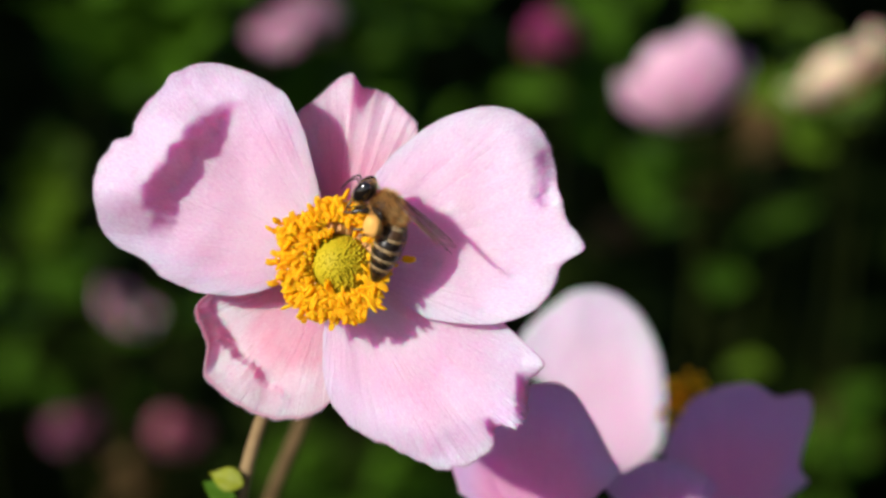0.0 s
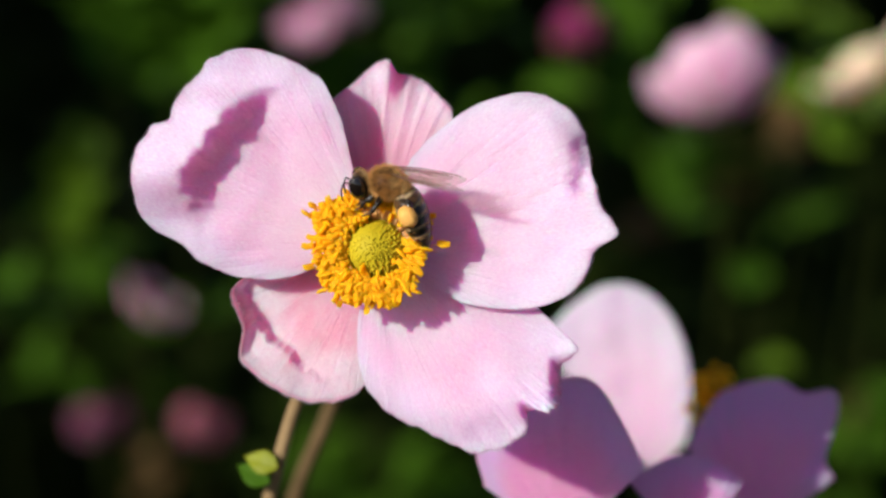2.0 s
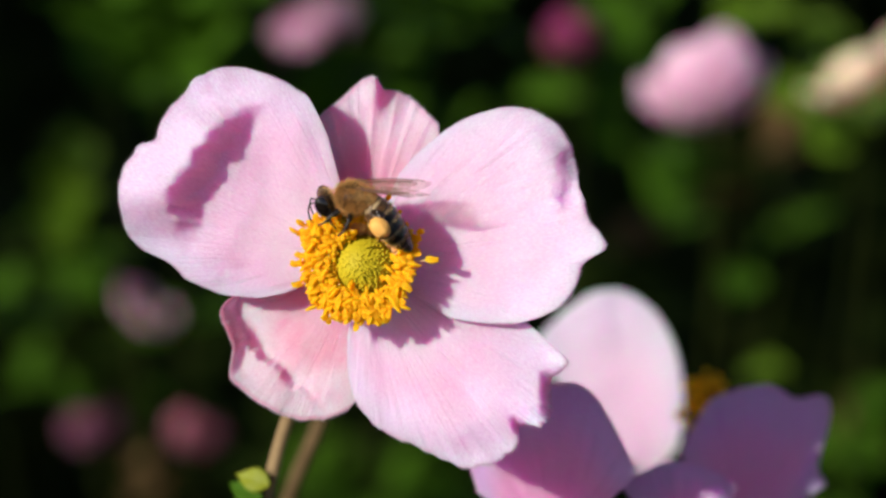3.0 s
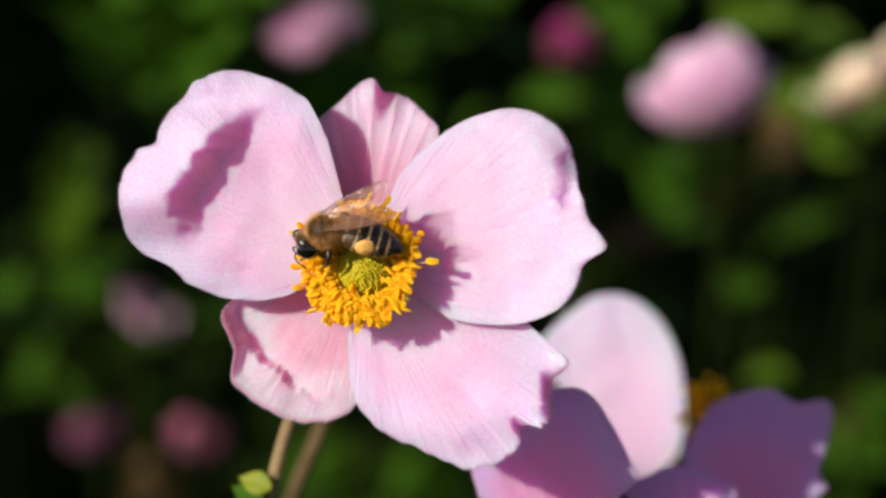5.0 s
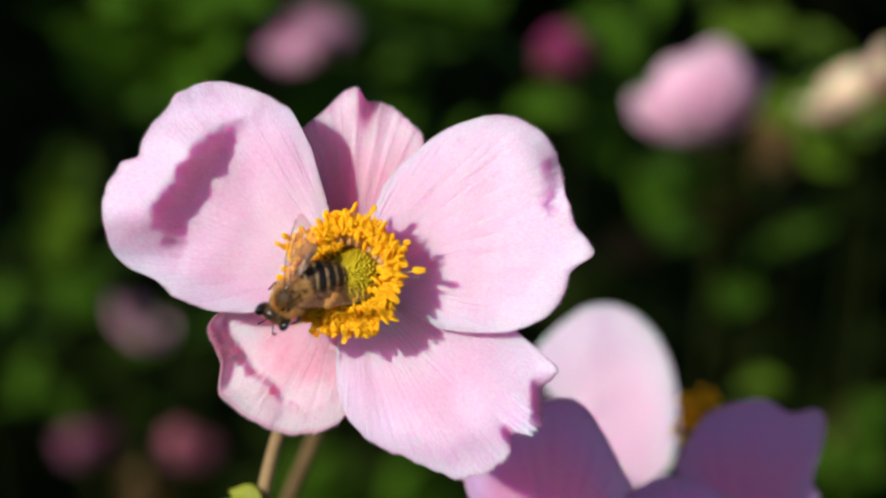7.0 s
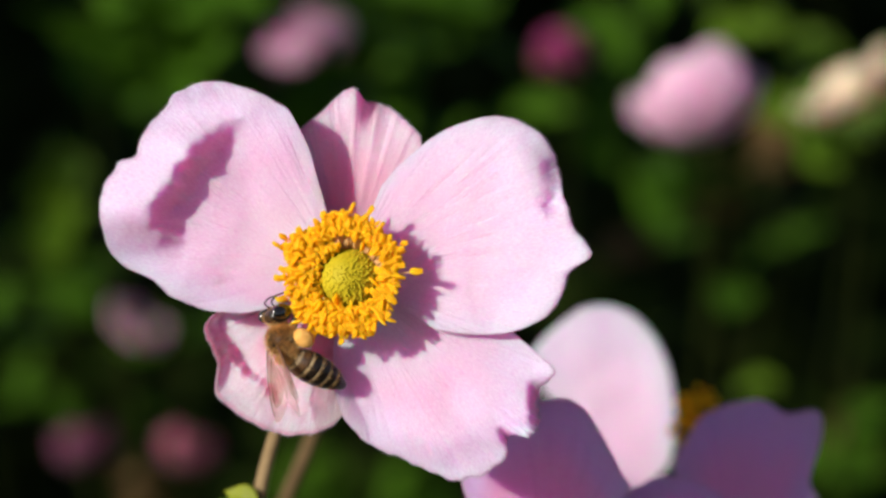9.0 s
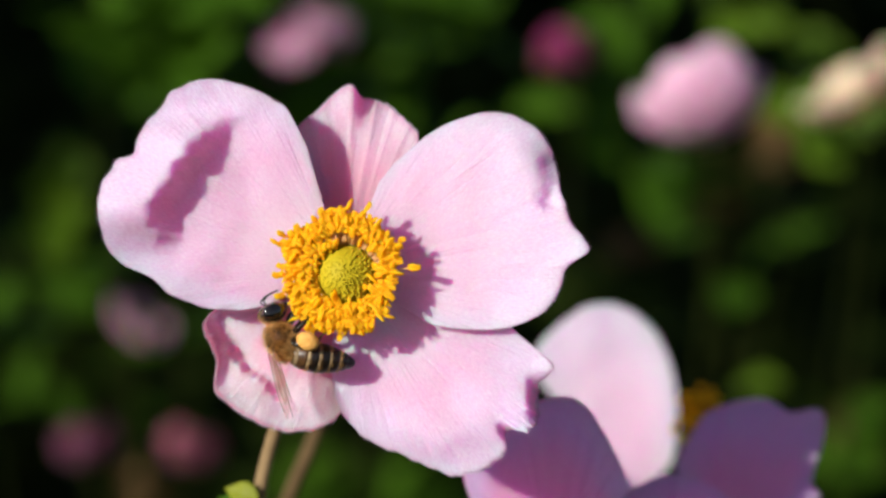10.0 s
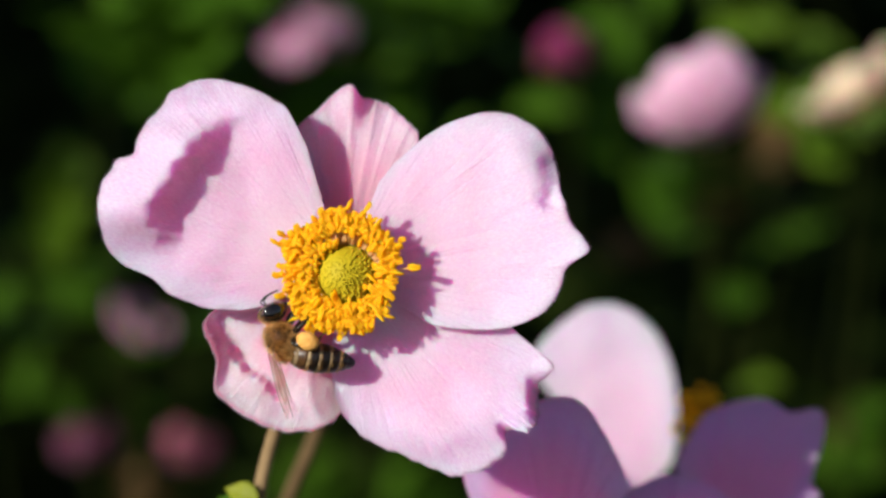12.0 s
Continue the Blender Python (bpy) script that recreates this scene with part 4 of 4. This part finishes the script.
def shrub():
    """A leafy shrub added out of view beside the bed, so that its crown shades the undergrowth."""
    rnd = random.Random(12)
    ob = tagged(new("shrub"), "unseen leafy shrub added beside the bed to cast shade", "shrub")
    ob.matrix_basis = Matrix.Translation((-1.17, 0.42, 0))
    bm = bmesh.new()
    tube(bm, bend([(0, 0, -30), (30, 10, 500), (10, 60, 1000), (60, 30, 1700)], 24), [34 - 1.1 * i for i in range(25)], 10)
    for k in range(14):
        a, h = k * 2.4, 700 + 70 * k
        tube(bm, bend([(20, 20, h), (200 * math.cos(a), 220 * math.sin(a), h + 120), (430 * math.cos(a), 430 * math.sin(a), h + 200)], 8), [13, 12, 10, 9, 8, 7, 5, 4, 2], 6)
    part("trunk", bm, STEM, ob, "brown branching trunk")
    verts, faces = [], []
    while len(faces) < 54000:
        d = Vector((rnd.gauss(0, 1), rnd.gauss(0, 1), rnd.gauss(0, 1))).normalized() * rnd.random() ** 0.4
        x, y, z = 0.84 * d.x, 0.80 * d.y, 1.45 + 0.72 * d.z
        if d.length > 0.85 + 0.3 * noise.noise(d * 3) or noise.noise((x * 2.4, y * 2.4, z * 2.4)) < -0.38:
            continue
        q = Euler((rnd.uniform(-0.8, 0.8), rnd.uniform(-0.8, 0.8), rnd.uniform(0, 6.28))).to_matrix()
        size, base = rnd.uniform(0.06, 0.10), len(verts)
        for u, v, w in ((0, 0, 0), (0.3, 0.35, 0.08), (0.22, 0.75, 0.05), (0, 1.1, -0.08), (-0.22, 0.75, 0.05), (-0.3, 0.35, 0.08), (0, 0.5, 0)):
            p = q @ Vector((u * size, v * size, w * size))
            verts.append((x + p.x, y + p.y, z + p.z))
        faces += [(base + a, base + b, base + 6) for a, b in ((0, 1), (1, 2), (2, 3), (3, 4), (4, 5), (5, 0))]
    me = bpy.data.meshes.new("crown")
    me.from_pydata(verts, [], faces)
    me.materials.append(LEAF)
    crown = tagged(new("crown", me), "dense crown of green leaves", kind="stuff")
    crown.parent = ob


shrub()


def stalk():
    ob = tagged(new("flower_stalk"), "thin brown flower stalk behind the open flower", "stalk")
    bm = bmesh.new()
    tube(bm, bend([(-14.6, -18, -60), (-17.5, -26, -64), (-22, -37, -70), (-27, -56, -80), (-36, -94, -100), (-52, -174, -142), (-78, -334, -227), (-115, -600, -367), (-140, -790, -467)], 60), 0.95, 10)
    for v in bm.verts:
        v.co = spot(*v.co) * 1000
    part("stem", bm, STALK_SHADED, ob)


stalk()


# ---- motion ----
# seconds; right, up, forward in millimetres; turn in degrees
SWAY = [(0, 0.79, -0.33, 0.9, -2.22), (0.5, 0.47, -0.34, 0.2, -1.48), (1, 0.91, -0.19, 0.1, -1.61), (1.5, 1.66, 0.39, -1.2, -2.07),
        (2, 1.63, 0.59, -1.1, -2.14), (2.5, 1.36, -0.12, -0.6, -1.51), (3, 1.26, -0.50, -1.0, -1.41), (5, 1.11, -0.27, -1.5, -0.97),
        (5.5, 1.04, 0.38, -1.0, -0.26), (6, 1.28, -0.07, -0.6, -0.66), (6.5, 1.18, -0.76, -0.3, -0.16), (7, 0.51, -0.18, 0.2, -0.10),
        (9, 0.52, -0.18, 0.4, -0.40), (9.4, 0, 0, 0, 0), (12, 0, 0, 0, 0)]
MIDDLE = (-10.75, -2.49, 0)


def sway(t):
    """The flower's pose at t seconds."""
    rows = SWAY
    k = max(i for i in range(len(rows) - 1) if rows[i][0] <= t)
    f = (t - rows[k][0]) / (rows[k + 1][0] - rows[k][0])
    f = f * f * (3 - 2 * f)
    x, y, z, a = [p + (q - p) * f for p, q in zip(rows[k][1:], rows[k + 1][1:])]
    return Matrix.Translation(spot(MIDDLE[0] + x, MIDDLE[1] + y, MIDDLE[2] + z)) @ FACING @ pose(0, 0, 0, 0, 0, a)


# seconds; thorax in the flower's millimetres; forward way; upward way; bend and turn of the abdomen; turn of the head; spread of the left and right wings, and their rise
CRAWL = [
    (0, (5.3, 5.9, 8.0), (-0.73, 0.68, 0.05), (0.66, 0.70, 0.28), 67, 0, 0, 4, 4, 3),
    (0.5, (4.5, 6.4, 8.0), (-0.80, 0.58, 0.05), (0.56, 0.78, 0.26), 64, 0, 0, 4, 4, 3),
    (1, (2.95, 7.15, 8.3), (-0.93, 0.34, 0.05), (0.32, 0.92, 0.20), 58, 0, 0, 4, 4, 3),
    (1.5, (2.6, 7.5, 8.1), (-0.91, 0.40, 0.05), (0.38, 0.89, 0.24), 61, 0, 0, 4, 4, 3),
    (2, (1.5, 6.8, 8.3), (-0.97, 0.20, 0.0), (0.18, 0.90, 0.40), 56, 0, 0, 5, 5, 3),
    (2.5, (0.3, 6.7, 8.3), (-0.97, 0.22, 0.0), (0.2, 0.89, 0.40), 49, 0, 0, 6, 6, 3),
    (3, (-0.8, 6.9, 8.5), (-0.99, 0.08, 0.0), (0.06, 0.91, 0.38), 46, 0, 0, 6, 6, 3),
    (3.2, (-1.15, 6.6, 8.5), (-0.99, 0.05, 0.0), (0.04, 0.86, 0.5), 54, 0, 5, 7, 7, 3),
    (4.8, (-3.6, 4.8, 8.7), (-0.99, -0.14, 0.0), (-0.08, 0.66, 0.74), 28, -18, 18, 10, 9, 8),
    (5, (-3.7, 3.6, 8.8), (-0.96, -0.28, 0.0), (-0.14, 0.58, 0.80), 31, -22, 20, 12, 9, 8),
    (5.5, (-4.3, 2.9, 8.9), (-0.91, -0.42, 0.0), (-0.18, 0.48, 0.86), 34, -24, 24, 12, 12, 8),
    (6, (-4.2, 0.7, 8.9), (-0.84, -0.54, 0.0), (-0.26, 0.36, 0.89), 36, -20, 22, 14, 26, 8),
    (6.3, (-4.8, -0.8, 8.7), (-0.83, -0.56, 0.0), (-0.1, 0.2, 0.97), 35, -18, 24, 20, 40, 6),
    (6.5, (-5.3, -1.7, 8.5), (-0.82, -0.57, 0.0), (0.02, 0.14, 0.98), 33, -27, 25, 26, 46, 4),
    (7, (-5.7, -2.4, 8.5), (-0.84, -0.54, 0.0), (0.02, 0.06, 1.0), 33, -27, 25, 26, 46, 4),
    (7.2, (-5.6, -1.9, 8.5), (-0.85, -0.53, 0.0), (0.0, 0.10, 1.0), 33, -27, 25, 26, 46, 4),
    (7.7, (-6.3, -3.4, 8.3), (-0.99, -0.10, 0.0), (-0.1, 0.0, 1.0), 12, -5, 10, 16, 34, 4),
    (8.3, (-6.4, -6.0, 7.0), (-0.74, 0.67, 0.0), (-0.3, -0.1, 0.95), 20, 0, 0, 24, 30, 4),
    (8.8, (-5.85, -7.1, 5.2), (-0.07, 1.00, 0.0), (-0.25, 0.0, 0.96), 62, 0, 0, 42, 30, 4),
    (9, (-6.3, -6.9, 4.7), (-0.35, 0.93, 0.0), (-0.78, -0.3, 0.55), 44, 0, 0, 14, 10, 8),
    (9.2, (-6.6, -7.0, 4.4), (-0.40, 0.90, 0.0), (-0.84, -0.38, 0.38), 51, 0, 0, 6, 6, 10),
    (9.4, (-6.4, -7.0, 4.4), (-0.43, 0.90, 0.0), (-0.86, -0.40, 0.28), 56, 0, 0, 5, 5, 10),
    (12, (-6.4, -7.0, 4.4), (-0.43, 0.90, 0.0), (-0.86, -0.40, 0.28), 56, 0, 0, 5, 5, 10),
]


def stance(at, forward, up):
    x = Vector(forward).normalized()
    y = Vector(up).cross(x).normalized()
    m = Matrix((x, y, x.cross(y))).transposed().to_4x4()
    return Matrix.Translation(Vector(at) * 0.001) @ m


def tuck(t):
    """How far the left wing is rolled down along the body."""
    return ease(5.9, 6.3, t) * (1 - ease(7.3, 8.2, t))


def nod(t):
    """How far the head is bowed and rolled while the bee feeds over the ring."""
    return ease(3.4, 4.8, t) * (1 - 0.4 * ease(5, 5.5, t) - 0.6 * ease(5.5, 6.3, t))


def askew(t):
    """How far the abdomen slews aside while the bee works round the ring."""
    return ease(5.3, 6.4, t) * (1 - ease(7.2, 8.3, t))


def reach(t, sgn):
    """How far a hind leg with its pollen load reaches from its rest, in millimetres."""
    if sgn > 0:
        g, h = ease(1.2, 2.5, t) * (1 - ease(7.2, 8.3, t)), 1 - ease(0, 1.1, t)
        low = ease(8.4, 8.8, t) * (1 - ease(8.8, 9, t))
        return 2.0 * h - 1.1 * g - 0.8 * low, -0.4 * g * ease(3.2, 4.8, t) - 4.6 * low, 0.7 * h + 0.5 * g - 0.8 * low
    g, h = ease(5.5, 6.3, t) * (1 - ease(7.2, 8.3, t)), ease(8.3, 9, t) * (1 - 0.6 * ease(9, 9.4, t))
    lift = ease(8.4, 8.8, t) * (1 - ease(8.8, 9, t))
    return -1.8 * g + 2.2 * h + 1.6 * lift, -0.4 * g + 0.5 * h - 2.4 * lift, 2.2 * g + 0.8 * h + 1.8 * lift


def motions():
    walk(flower, [(t, sway(t)) for t in sorted({row[0] for row in SWAY} | {3.2, 4.8, 6.3, 7.2, 8.8, 9.2})])
    walk(bee, [(row[0], sway(min(row[0], 11.99)) @ stance(*row[1:4])) for row in CRAWL])
    walk(abdomen, [(row[0], place(-1.9 + 0.3 * askew(row[0]), -1.1 * askew(row[0]), -0.35, 0, -row[4], row[5])) for row in CRAWL])
    walk(head, [(row[0], place(1.6 - 0.4 * ease(3.2, 4.8, row[0]) * (1 - ease(7.2, 8.3, row[0])), 0, -0.2, 24 * nod(row[0]), 0.4 * row[6] + 22 * ease(1.2, 2, row[0]) * (1 - ease(4, 5, row[0])) + 24 * nod(row[0]), row[6] - 4 * nod(row[0])) @ place(-1.6, 0, 0.2)) for row in CRAWL])
    for sgn, name, wing in wings:
        hx, hz = (-0.2, 1.45) if name == "forewing" else (-1.0, 1.3)
        more = 0 if name == "forewing" else 4
        walk(wing, [(row[0], place(hx, sgn * 1.15, hz, sgn * 12 - (60 * tuck(row[0]) if sgn > 0 else 0), row[9], sgn * -(row[7 if sgn > 0 else 8] + more))) for row in CRAWL])
    for k, (sgn, name, leg) in enumerate(legs):
        rows = []
        for i, row in enumerate(CRAWL):
            still = row[0] > 9.3
            a = 7 * math.sin(i * 1.9 + k * 2.1) if not still else 3
            b = 5 * math.sin(i * 1.3 + k * 1.1) if not still else 2
            x, y, z = reach(row[0], sgn) if name == "hindleg" else (0, 0, 0)
            rows.append((row[0], place(x, y, z, b * 0.6, a, b)))
        walk(leg, rows)


motions()
